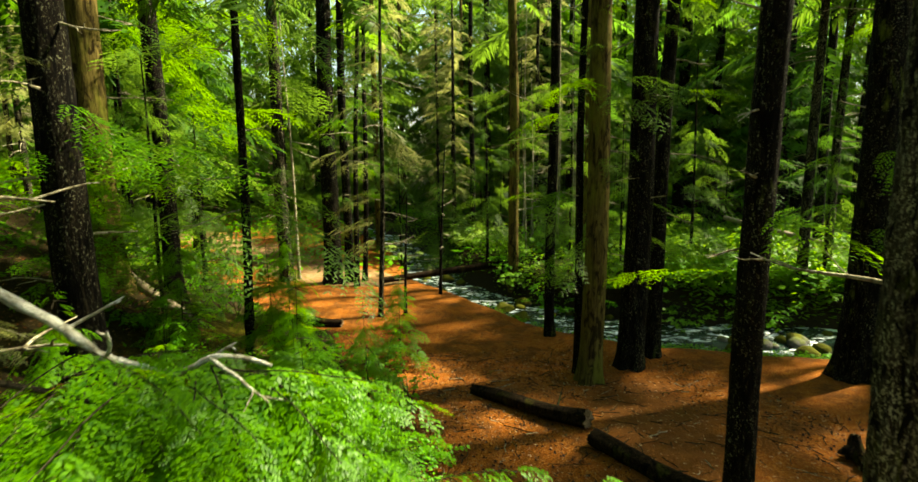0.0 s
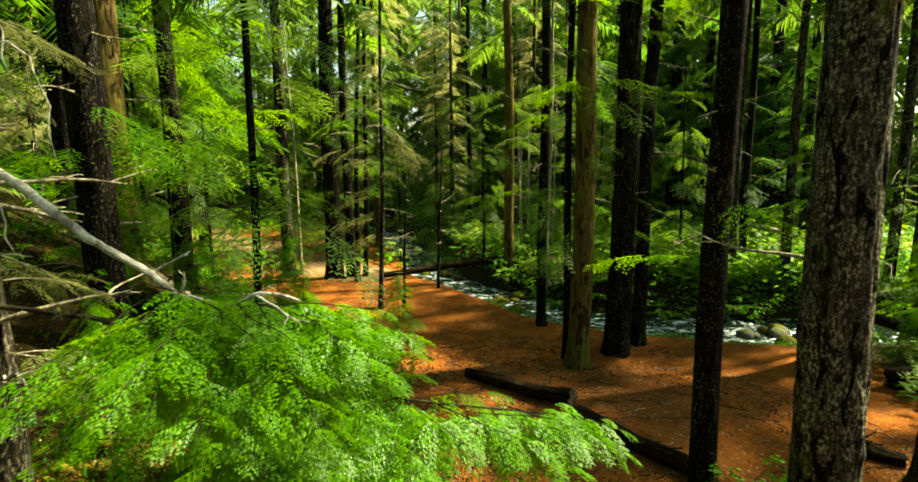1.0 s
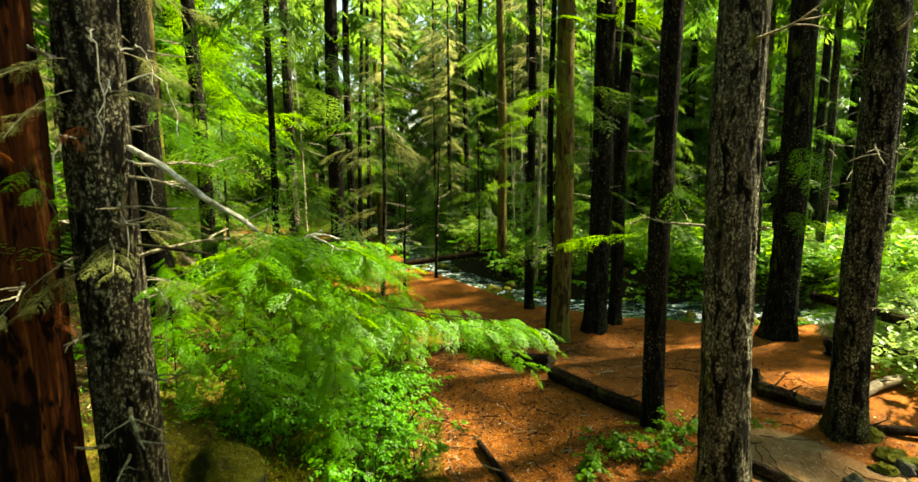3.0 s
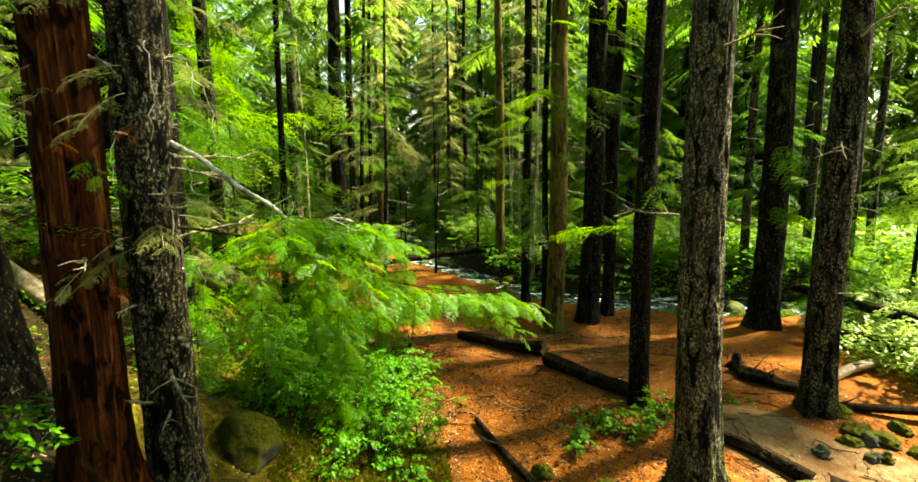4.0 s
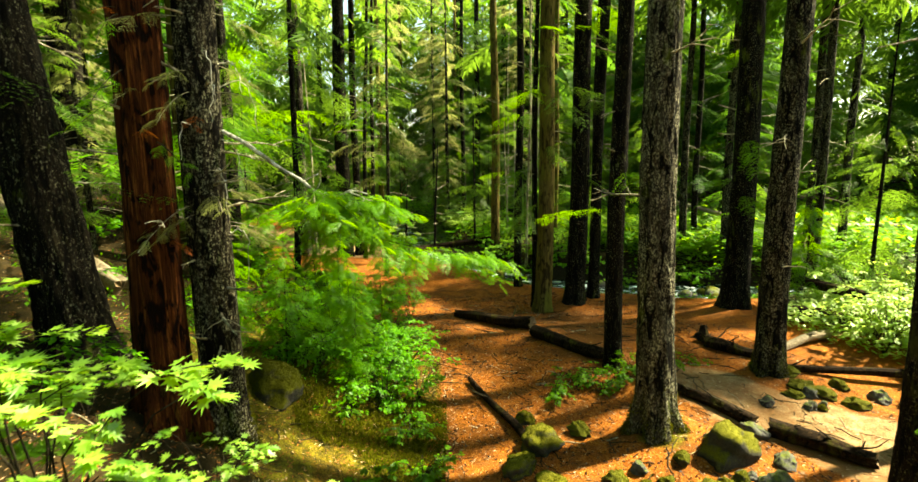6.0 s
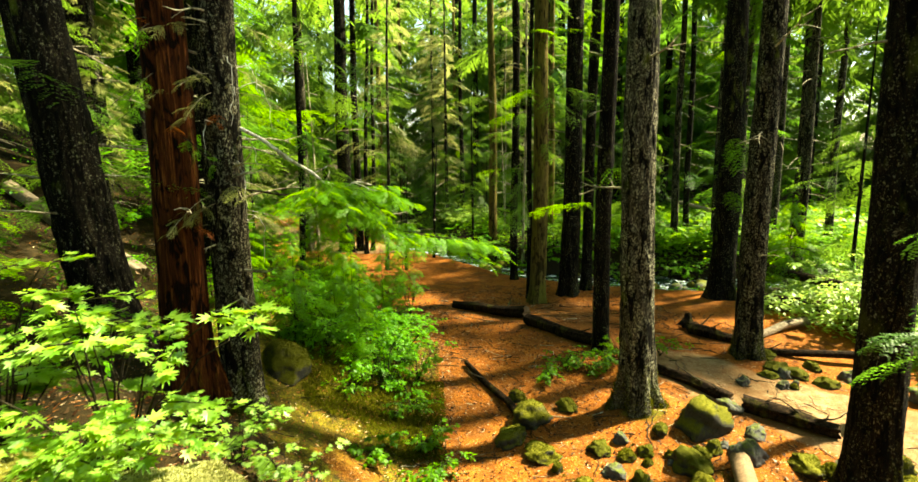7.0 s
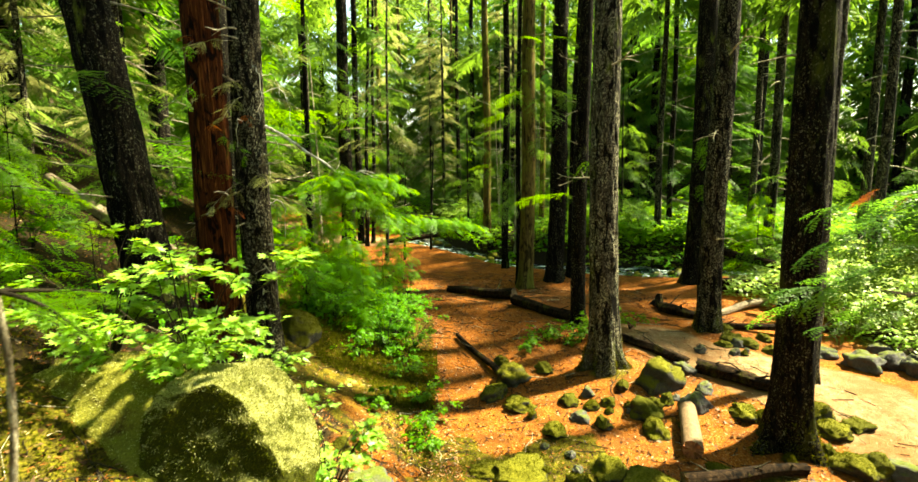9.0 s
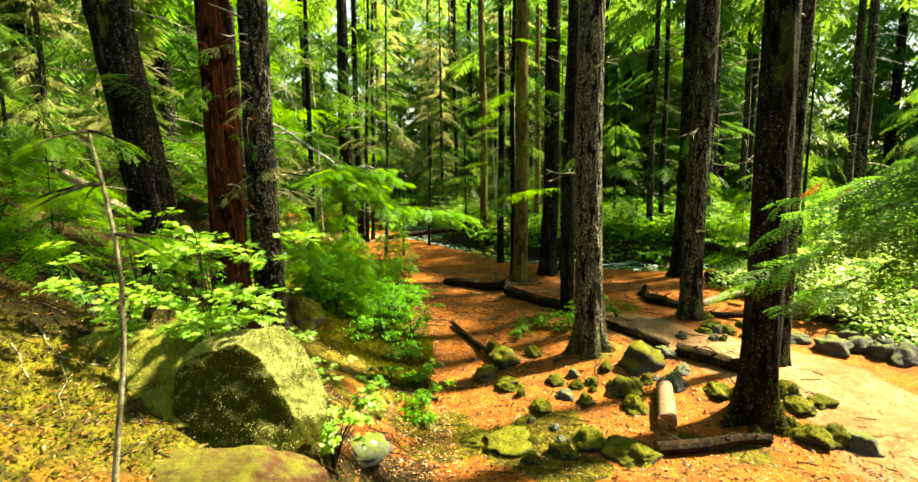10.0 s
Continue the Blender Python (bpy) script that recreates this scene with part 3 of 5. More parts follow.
def dead_branch(parent, start, az, length, r, seed, mat=None, rise=-0.1, forks=3, name="dead_branch"):
    """A bare, forking branch as one part of a tree."""
    g = np.random.default_rng(seed)
    pts = twig_points(start, az, length, seed, rise)
    t = np.linspace(0, 1, len(pts))
    parts = [tube(pts, r * (1 - 0.8 * t) + 0.002, 5, caps=False)[:2]]
    for k in range(forks):
        q = g.integers(2, len(pts) - 1)
        sub = twig_points(pts[q], az + (1 if g.random() > 0.5 else -1) * (0.4 + 0.7 * g.random()), length * (0.2 + 0.3 * g.random()), seed + 7 * k + 1, rise + 0.4 * (g.random() - 0.5), 0.2, 5)
        tt = np.linspace(0, 1, len(sub))
        parts.append(tube(sub, r * 0.45 * (1 - 0.8 * tt) + 0.0015, 4, caps=False)[:2])
    v, f = merge(parts)
    return part_np(name, v, f, mat or TWIG, parent, smooth=True)


# ---------------------------------------------------------------- the trees that stand along the flight
def stem_tree(x, y, d, lean, mat, label, height=24, sides=26, step=0.14, flare=0.35, ridge=0.035, branches=5, crown_from=9.5, crown_n=40, reach=2.8, low_n=12, low_reach=1.7,
              leaf=None, seed=1, twig=None, low=1.2, high=8.0, blen=(0.4, 1.3), az=None, sink=0.0, category="tree"):
    z = z_at(x, y) - sink
    if y > 12 and crown_from >= 7:
        crown_n = int(0.4 * crown_n)
    t = thing("conifer_tree", x, y, z, label, category, "forest trees")
    tr = new("trunk", trunk_mesh("trunk", d, height, lean, mat, seed, sides, step, ridge, flare))
    tr.parent = t
    if crown_n:
        v, f = crown(crown_from, height + 0.5, crown_n, reach, SPRAY_BIG if crown_from > 9 else SPRAY_FAR, seed + 50)
        v[:, 0] += lean[0] * v[:, 2]
        v[:, 1] += lean[1] * v[:, 2]
        tagged(part_np("crown", v, f, leaf or LEAF_FIR, t, "feathery green conifer boughs"), kind="stuff")
    if low_n and crown_n:
        v, f = crown(2.0, crown_from, low_n, low_reach, SPRAY_MID, seed + 90, 0.0, tilt=(-0.35, 0.05), fans=2)
        v[:, 0] += lean[0] * v[:, 2]
        tagged(part_np("lower_crown", v, f, leaf or (LEAF_FIR if seed % 2 else LEAF_NEAR), t, "thin drooping lower boughs"), kind="stuff")
    g = np.random.default_rng(seed + 3)
    for k in range(branches):
        zz = low + (high - low) * (k + g.random()) / branches
        a = g.random() * 6.28 if az is None else az[0] + (az[1] - az[0]) * g.random()
        rr = d / 2 * (1 - 0.7 * zz / height) * 0.85
        dead_branch(t, (lean[0] * zz + rr * math.cos(a), lean[1] * zz + rr * math.sin(a), zz), a, blen[0] + (blen[1] - blen[0]) * g.random(), 0.012 + 0.006 * g.random(), seed * 31 + k, twig, -0.25 + 0.5 * g.random())
    return t


TREE_A = stem_tree(3.14, 3.48, 0.51, (-0.018, 0), BARK_PALE, "tall conifer with grey furrowed bark and mossy roots beside the trail", seed=11, low_n=0, sides=72, step=0.05, branches=3, high=9, flare=0.45, ridge=0.045, crown_from=16)
TREE_B = stem_tree(-2.4, 1.92, 0.47, (0.0, 0), BARK_GREY, "conifer with lichen-flecked bark and mossy dead branches on the bank", seed=12, low_n=0, sides=56, step=0.055, branches=26, low=1.0, high=5.5, blen=(0.2, 0.8))
TREE_RED = stem_tree(-2.88, 1.6, 0.52, (0.0, 0), BARK_RED, "cedar with red-brown fibrous bark peeling in strips", seed=13, low_n=0, sides=56, step=0.055, branches=4, low=1.2, high=5, blen=(0.3, 0.6), ridge=0.03, flare=0.5)
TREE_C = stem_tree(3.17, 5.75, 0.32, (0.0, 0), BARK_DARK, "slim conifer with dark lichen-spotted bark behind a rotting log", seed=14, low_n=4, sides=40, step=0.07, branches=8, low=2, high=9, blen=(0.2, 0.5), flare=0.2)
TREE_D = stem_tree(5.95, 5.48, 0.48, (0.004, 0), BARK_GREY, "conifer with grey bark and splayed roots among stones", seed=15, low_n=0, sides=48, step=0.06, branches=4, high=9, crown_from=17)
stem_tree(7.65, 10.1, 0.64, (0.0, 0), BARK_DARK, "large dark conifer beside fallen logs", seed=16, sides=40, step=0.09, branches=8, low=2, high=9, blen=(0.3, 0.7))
# crown set low and narrow, out of view, to shade the left bank
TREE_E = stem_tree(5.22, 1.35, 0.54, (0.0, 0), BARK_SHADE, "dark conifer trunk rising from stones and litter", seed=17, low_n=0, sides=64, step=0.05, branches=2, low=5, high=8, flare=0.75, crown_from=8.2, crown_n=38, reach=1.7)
stem_tree(6.62, 3.1, 0.26, (0.004, 0), BARK_GREY, "grey-barked conifer beside the sandy side path", seed=18, low_n=0, sides=40, step=0.08, branches=2, low=5, high=8, crown_from=16)
stem_tree(2.6, 10.45, 0.45, (0.006, 0), BARK_OLIVE, "olive-brown conifer stripped of much bark beside the stream", seed=19, branches=7, low=2, high=9, blen=(0.2, 0.7), ridge=0.02)
stem_tree(2.38, 10.85, 0.17, (0.004, 0), BARK_DARK, "thin dark conifer stem close behind another", seed=20, sides=20, branches=6, low=3, high=9, crown_n=30, reach=2, height=16)
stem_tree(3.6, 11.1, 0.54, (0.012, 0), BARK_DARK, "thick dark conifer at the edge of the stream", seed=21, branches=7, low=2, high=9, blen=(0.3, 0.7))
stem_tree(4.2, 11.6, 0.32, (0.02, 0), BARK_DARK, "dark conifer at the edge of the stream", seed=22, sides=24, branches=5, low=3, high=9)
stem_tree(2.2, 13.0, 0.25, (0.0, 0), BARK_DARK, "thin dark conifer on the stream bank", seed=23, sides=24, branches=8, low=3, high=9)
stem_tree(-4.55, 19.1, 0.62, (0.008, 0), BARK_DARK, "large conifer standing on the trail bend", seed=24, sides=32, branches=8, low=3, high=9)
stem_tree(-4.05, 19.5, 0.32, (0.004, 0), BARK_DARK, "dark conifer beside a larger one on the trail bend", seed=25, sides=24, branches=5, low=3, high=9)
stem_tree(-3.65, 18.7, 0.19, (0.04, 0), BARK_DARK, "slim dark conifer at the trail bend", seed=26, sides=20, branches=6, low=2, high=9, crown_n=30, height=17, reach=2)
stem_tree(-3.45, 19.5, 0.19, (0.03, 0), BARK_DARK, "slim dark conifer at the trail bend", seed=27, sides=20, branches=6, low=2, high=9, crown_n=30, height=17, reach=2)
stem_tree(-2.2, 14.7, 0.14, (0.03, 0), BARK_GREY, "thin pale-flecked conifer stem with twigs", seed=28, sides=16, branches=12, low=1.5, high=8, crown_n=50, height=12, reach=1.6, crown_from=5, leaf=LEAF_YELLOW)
stem_tree(-1.55, 15.1, 0.09, (0.03, 0), BARK_DARK, "very thin dead sapling stem", seed=29, sides=12, branches=6, low=1, high=3.2, crown_n=0, height=3.4, blen=(0.2, 0.5))
stem_tree(-0.62, 17.3, 0.11, (0.03, 0), BARK_DARK, "thin dead snag beside the stream", seed=30, sides=12, branches=7, low=1, high=4, crown_n=0, height=4.6, blen=(0.2, 0.6))
stem_tree(-6.4, 19.7, 0.46, (0.0, 0), BARK_GREY, "conifer with pale-flecked bark at the trail bend", seed=31, sides=32, branches=8, low=2, high=9)
stem_tree(-5.95, 19.9, 0.12, (-0.02, 0), TWIG, "slender pale bleached sapling stem", seed=32, sides=14, branches=4, low=2, high=6, crown_n=0, height=9)
stem_tree(-3.6, 8.9, 0.15, (0.03, 0), BARK_DARK, "thin dark conifer on the slope", seed=33, low_n=15, low_reach=2.6, sides=20, branches=9, low=1.5, high=8, crown_n=40, height=14, reach=2, crown_from=6)
stem_tree(-5.8, 10.8, 0.34, (0.0, 0), BARK_DARK, "dark conifer on the slope among hemlock boughs", seed=34, low_n=15, low_reach=2.6, sides=28, branches=8, low=1.5, high=8, crown_from=7)
stem_tree(-6.3, 9.6, 0.58, (0.0, 0), BARK_OLIVE, "broad brown conifer on the slope", seed=35, low_n=15, low_reach=2.6, sides=36, branches=8, low=1.5, high=8)
stem_tree(-4.55, 6.4, 0.46, (-0.02, 0), BARK_DARK, "dark conifer with bare lower twigs on the slope", seed=36, low_n=15, low_reach=2.6, sides=40, branches=12, low=1, high=6)
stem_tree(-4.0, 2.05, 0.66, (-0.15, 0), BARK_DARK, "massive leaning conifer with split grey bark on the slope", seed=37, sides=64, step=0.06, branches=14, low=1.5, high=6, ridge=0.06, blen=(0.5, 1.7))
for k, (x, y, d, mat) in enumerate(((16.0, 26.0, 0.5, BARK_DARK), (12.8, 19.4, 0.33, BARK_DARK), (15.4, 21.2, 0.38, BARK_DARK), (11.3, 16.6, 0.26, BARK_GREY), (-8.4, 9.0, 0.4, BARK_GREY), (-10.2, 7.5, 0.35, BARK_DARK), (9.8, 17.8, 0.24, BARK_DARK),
                                    (14.5, -3.8, 0.34, BARK_GREY), (18.0, -2.5, 0.3, BARK_GREY), (5.4, 16.5, 0.3, BARK_DARK), (4.3, 18.5, 0.26, BARK_OLIVE), (1.9, 18.8, 0.36, BARK_OLIVE), (0.6, 25.5, 0.25, BARK_DARK), (3.0, 17.2, 0.1, TWIG))):
    stem_tree(x, y, d, (0.01 * math.sin(k * 5), 0), mat, "straight bare conifer stem among sunlit shrubs", leaf=LEAF_FIR_SHADED if x > 4 else None, seed=70 + k, sides=18, step=0.2, branches=6, low=2, high=9, crown_n=45, crown_from=7)
for k in range(10):
    x, y = 2.0 + 2.4 * math.sin(k * 2.7) ** 2 + 0.12 * k, 20.5 + 0.55 * k
    stem_tree(x, y, 0.06 + 0.02 * (k % 3), (0.03 * math.sin(k * 4), 0), TWIG, "thin pale bare dead sapling", seed=140 + k, sides=8, step=0.4, branches=4, low=1.5, high=5, crown_n=0, height=5 + (k % 4), blen=(0.3, 0.9))


# ---------------------------------------------------------------- rocks
def rock_mesh(name, sx_, sy_, sz_, mat, seed, sub=4, rough=0.22, spread=0.12, cuts=()):
    """A worn stone: a ball pulled out of round, with flattened sides and pitted skin."""
    g = np.random.default_rng(seed)
    bm = bmesh.new()
    bmesh.ops.create_icosphere(bm, subdivisions=sub, radius=1)
    co = np.array([v.co[:] for v in bm.verts])
    for _ in range(9):
        n = g.normal(size=3)
        n /= np.linalg.norm(n)
        h = 0.62 + 0.3 * g.random()
        over = np.clip(co @ n - h, 0, None)
        co -= 0.85 * over[:, None] * n
    for nx, ny, nz, h in cuts:
        n = np.array([nx, ny, nz]) / math.sqrt(nx * nx + ny * ny + nz * nz)
        over = np.clip(co @ n - h, 0, None)
        co -= 0.92 * over[:, None] * n
    off = g.random(3) * 50
    bump = np.array([noise.fractal(Vector(c * 1.6 + off), 1.0, 2.0, 4) for c in co])
    fine = np.array([noise.noise(Vector(c * 9 + off)) for c in co])
    co *= (1 + rough * bump + 0.025 * fine)[:, None]
    co[:, :2] *= (1 - spread * co[:, 2])[:, None]
    co *= np.array([sx_, sy_, sz_])
    for v, c in zip(bm.verts, co):
        v.co = c
    for f in bm.faces:
        f.smooth = True
    me = bpy.data.meshes.new(name)
    bm.to_mesh(me)
    bm.free()
    me.materials.append(mat)
    return me


def moss_tufts(me, n, size, seed, least=0.0):
    """Short upright moss blades over the upper skin of a stone."""
    g = np.random.default_rng(seed)
    co = np.array([v.co[:] for v in me.vertices])
    tri = np.array([p.vertices[:] for p in me.polygons])
    nr = np.array([p.normal[:] for p in me.polygons])
    chance = sstep(least - 0.1, least + 0.6, nr[:, 2])
    pick = g.choice(len(nr), n, p=chance / chance.sum())
    w = g.random((n, 3)) + 1e-3
    w /= w.sum(1)[:, None]
    p = (co[tri[pick]] * w[..., None]).sum(1)
    d = nr[pick] + (g.random((n, 3)) - 0.5) * 1.5
    d /= np.linalg.norm(d, axis=1)[:, None]
    side = np.cross(d, g.normal(size=(n, 3)))
    side /= np.linalg.norm(side, axis=1)[:, None]
    L = size * (0.5 + 1.0 * g.random(n))[:, None]
    w = 0.18 * L
    v = np.stack([p - side * w, p + side * w, p + d * L], 1).reshape(-1, 3)
    return v, np.arange(3 * n).reshape(-1, 3)


def rock(x, y, sx_, sy_, sz_, mat, label, seed, z=None, sub=4, rough=0.22, sink=0.3, turn=None, tufts=0, category="rock", group="rocks along the trail", spread=0.12, cuts=()):
    me = rock_mesh("rock", sx_, sy_, sz_, mat, seed, sub, rough, spread, cuts)
    ob = new("rock", me)
    zz = z_at(x, y) if z is None else z
    ob.location = (x, y, zz + sz_ * (1 - 2 * sink))
    ob.rotation_euler = (0, 0, seed * 1.7 if turn is None else turn)
    tagged(ob, label, category, group)
    if tufts:
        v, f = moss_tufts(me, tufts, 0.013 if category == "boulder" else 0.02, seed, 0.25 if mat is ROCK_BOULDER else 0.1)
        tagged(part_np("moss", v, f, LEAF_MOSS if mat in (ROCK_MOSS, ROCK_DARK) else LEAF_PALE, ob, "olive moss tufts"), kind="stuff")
    return ob


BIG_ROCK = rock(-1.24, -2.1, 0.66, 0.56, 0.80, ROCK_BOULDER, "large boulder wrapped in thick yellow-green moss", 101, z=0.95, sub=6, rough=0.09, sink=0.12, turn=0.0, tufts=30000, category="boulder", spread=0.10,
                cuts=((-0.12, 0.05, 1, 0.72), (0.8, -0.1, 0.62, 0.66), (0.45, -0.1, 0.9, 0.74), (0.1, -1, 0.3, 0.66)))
# second moss coat, coloured as if in shade, thickest where pale tufts thin out
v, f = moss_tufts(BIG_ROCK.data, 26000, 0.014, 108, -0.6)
tagged(part_np("moss", v, f, LEAF_SHADE_MOSS, BIG_ROCK, "olive moss with the front's shade in its colour"), kind="stuff")
rock(-3.0, -1.95, 1.75, 1.0, 0.85, ROCK_LEDGE, "long low ledge of rock under yellow moss and fallen needles", 103, z=1.02, sub=6, rough=0.16, sink=0.25, turn=0.04, tufts=26000, category="boulder", cuts=((0, -0.08, 1, 0.70), (0.05, -1, 0.9, 0.52)))
rock(-1.25, -2.95, 0.95, 0.5, 0.42, ROCK_SHELF, "low brown shelf of rock strewn with bark and needles", 104, z=1.18, sub=5, rough=0.16, sink=0.5, turn=0.06, tufts=0, category="boulder", cuts=((0, 0.05, 1, 0.7), (0, -1, 0.3, 0.75)))
rock(-2.3, 3.2, 0.42, 0.40, 0.40, ROCK_DARK, "rounded boulder capped with olive moss at the foot of a tree", 102, sub=5, sink=0.54, rough=0.16, tufts=12000, category="boulder")
# stones, group by group: place, half width, half height, kind
MOSSY_MOUNDS = [(1.33, 0.76, 0.44, 0.17, 0), (2.04, 0.4, 0.21, 0.14, 0), (2.49, 0.74, 0.3, 0.18, 0), (2.98, 0.4, 0.41, 0.17, 0), (1.94, 1.67, 0.25, 0.09, 0), (0.91, 0.81, 0.28, 0.09, 0), (-0.97, 0.25, 0.19, 0.11, 1), (-0.64, 0.9, 0.13, 0.08, 1), (-0.61, -0.3, 0.38, 0.11, 2), (-0.96, -0.57, 0.11, 0.1, 1), (-0.19, 1.64, 0.18, 0.09, 0)]
TREE_ROCKS = [(3.94, 2.97, 0.47, 0.33, 0), (4.62, 3.5, 0.2, 0.15, 3), (4.7, 2.84, 0.2, 0.12, 3), (3.46, 2.13, 0.3, 0.21, 1), (3.92, 2.45, 0.15, 0.12, 1), (4.34, 2.32, 0.25, 0.21, 3), (3.44, 1.67, 0.25, 0.15, 0), (2.38, 1.98, 0.15, 0.12, 3), (2.7, 1.83, 0.17, 0.13, 1), (2.66, 2.35, 0.15, 0.09, 0), (2.31, 2.49, 0.2, 0.12, 1), (2.95, 2.41, 0.13, 0.09, 1), (3.99, 0.75, 0.2, 0.09, 0)]
TRAIL_ROCKS = [(1.47, 3.34, 0.32, 0.26, 0), (2.07, 3.62, 0.2, 0.14, 1), (1.11, 2.94, 0.29, 0.17, 0), (1.5, 2.47, 0.28, 0.12, 0), (1.66, 2.12, 0.1, 0.09, 1), (1.31, 4.08, 0.17, 0.12, 0)]
PATH_ROCKS = [(4.99, 2.07, 0.28, 0.12, 0), (6.06, 1.95, 0.24, 0.19, 0), (6.08, 1.58, 0.32, 0.12, 0), (6.53, 1.69, 0.25, 0.12, 1), (5.75, 0.69, 0.3, 0.16, 0), (6.07, 0.72, 0.28, 0.21, 1), (6.3, 0.56, 0.3, 0.19, 2), (6.16, 4.87, 0.23, 0.12, 1), (6.36, 4.61, 0.28, 0.11, 1), (6.28, 5.42, 0.21, 0.1, 1), (5.86, 4.61, 0.17, 0.08, 1), (5.53, 1.69, 0.16, 0.09, 0), (6.7, 4.3, 0.22, 0.12, 1), (6.9, 5, 0.2, 0.11, 1)]
CLEARING_ROCKS = [(7.71, 4.22, 0.28, 0.16, 2), (8.0, 3.63, 0.38, 0.24, 2), (8.58, 3.63, 0.32, 0.22, 2), (8.69, 3.24, 0.29, 0.3, 2), (8.88, 2.96, 0.34, 0.27, 2), (8.73, 4.21, 0.21, 0.14, 2), (7.3, 4.6, 0.22, 0.14, 2), (9.3, 2.4, 0.3, 0.24, 2), (9.7, 1.9, 0.34, 0.26, 2)]
NEAR_ROCKS = [(x, y, 1.0 * a, 0.82 * a, b, kind) for group in (MOSSY_MOUNDS, TREE_ROCKS, TRAIL_ROCKS, PATH_ROCKS, CLEARING_ROCKS) for x, y, a, b, kind in group]
gr = np.random.default_rng(58)
for k in range(34):
    cx, cy, s_ = ((3.9, 2.5, 0.55), (5.3, 1.6, 0.7), (1.9, 0.9, 0.8), (6.4, 4.4, 0.6), (3.0, 2.5, 0.5))[k % 5]
    a = 0.06 + 0.09 * gr.random()
    NEAR_ROCKS.append((cx + s_ * gr.normal() * 0.7, cy + s_ * gr.normal() * 0.6, a, a * 0.85, a * 0.8, int(gr.choice([0, 1, 1, 3]))))
KINDS = [(ROCK_MOSS, "rounded rock covered in yellow-green moss", 1100), (ROCK_DARK, "dark stone with a thin moss cap", 350), (ROCK_GREY, "smooth pale grey river stone", 0), (ROCK_GREY, "bare grey stone among needles", 0)]
for k, (x, y, a, b, c, kind) in enumerate(NEAR_ROCKS):
    mat, label, tuft = KINDS[kind]
    rock(x, y, a * 0.98, b * 0.98, c * 1.02, mat, label, 200 + k, sub=4, tufts=tuft, rough=0.3, sink=0.36, cuts=((math.sin(k * 2.3), math.cos(k * 2.3), 0.4, 0.72), (math.sin(k * 4.1), math.cos(k * 4.1), 0.7, 0.75)))
g = np.random.default_rng(5)
for k in range(64):
    u = g.random()
    i = g.integers(2, 8)
    p = STREAM[i] + (STREAM[i + 1] - STREAM[i]) * g.random()
    off = (g.random() - 0.5) * 2.6
    a = 0.13 + 0.2 * g.random()
    rock(p[0] + 0.3 * off, p[1] + off, a, a * 0.8, a * 0.7, ROCK_DARK if k % 3 else ROCK_GREY, "wet dark stone in the stream" if k % 3 else "grey stone in the stream", 300 + k, z=-0.8, sub=2, sink=0.25, group="stones in the stream")


# ---------------------------------------------------------------- fallen logs
def log(p0, p1, r0, r1, label, seed, mat=None, cut=None, sides=26, sag=0.03, rough=0.12, stubs=2, lift=0.6, name="fallen_log"):
    """A fallen trunk lying between two places, with broken ends and stubs."""
    g = np.random.default_rng(seed)
    p0, p1 = np.array(p0, float), np.array(p1, float)
    L = np.linalg.norm(p1 - p0)
    n = max(6, int(L / 0.09))
    t = np.linspace(0, 1, n)
    pts = p0 + (p1 - p0) * t[:, None]
    side = np.cross(p1 - p0, (0, 0, 1.0))
    side /= np.linalg.norm(side)
    pts = pts + side * (sag * np.sin(t * 5 + seed))[:, None] + np.array([0, 0, 1]) * (sag * 0.5 * np.sin(t * 8 + seed))[:, None]
    centre = pts.mean(0)
    e = thing(name, *centre, label, "log", "fallen logs")
    rad = r0 + (r1 - r0) * t
    v, f, tri = tube(pts - centre, rad, sides)
    shape = v[:-2].reshape(n, sides, 3)
    a = np.arange(sides)[None]
    q = np.arange(n)[:, None]
    bump = np.zeros((n, sides))
    for k in range(8):
        bump += np.sin(a * 2 * np.pi / sides * g.integers(2, 10) + g.random() * 6 + q * 0.09 * (0.6 + 3 * g.random())) / 4
    bump += 0.5 * (g.random((n, sides)) - 0.5)
    ctr = (pts - centre)[:, None]
    shape[:] = ctr + (shape - ctr) * (1 + rough * bump)[..., None]
    d = (p1 - p0) / L
    shape[0] += d * (g.random(sides)[:, None] - 0.5) * r0 * 0.5
    shape[-1] += d * (g.random(sides)[:, None] - 0.5) * r1 * 0.5
    v[:-2] = shape.reshape(-1, 3)
    body = part_np("log_body", v, np.vstack([f[:, [0, 1, 2]], f[:, [0, 2, 3]]]), mat or BARK_LOG, e, smooth=True)
    for half, nm in ((tri[:sides], "broken_end"), (tri[sides:], "broken_end")):
        used, inv = np.unique(half, return_inverse=True)
        part_np(nm, v[used], inv.reshape(-1, 3), cut or CUT_WOOD, e, "splintered wood")
    for k in range(stubs):
        i = g.integers(1, n - 1)
        az = g.random() * 6.28
        q = pts[i] - centre
        dead_branch(e, q + np.array([0, 0, rad[i] * 0.7]), az, 0.15 + 0.3 * g.random(), 0.018, seed * 5 + k, TWIG_DARK, 0.5, 1, "branch_stub")
    return e


def on(x, y, lift):
    return (x, y, z_at(x, y) + lift)


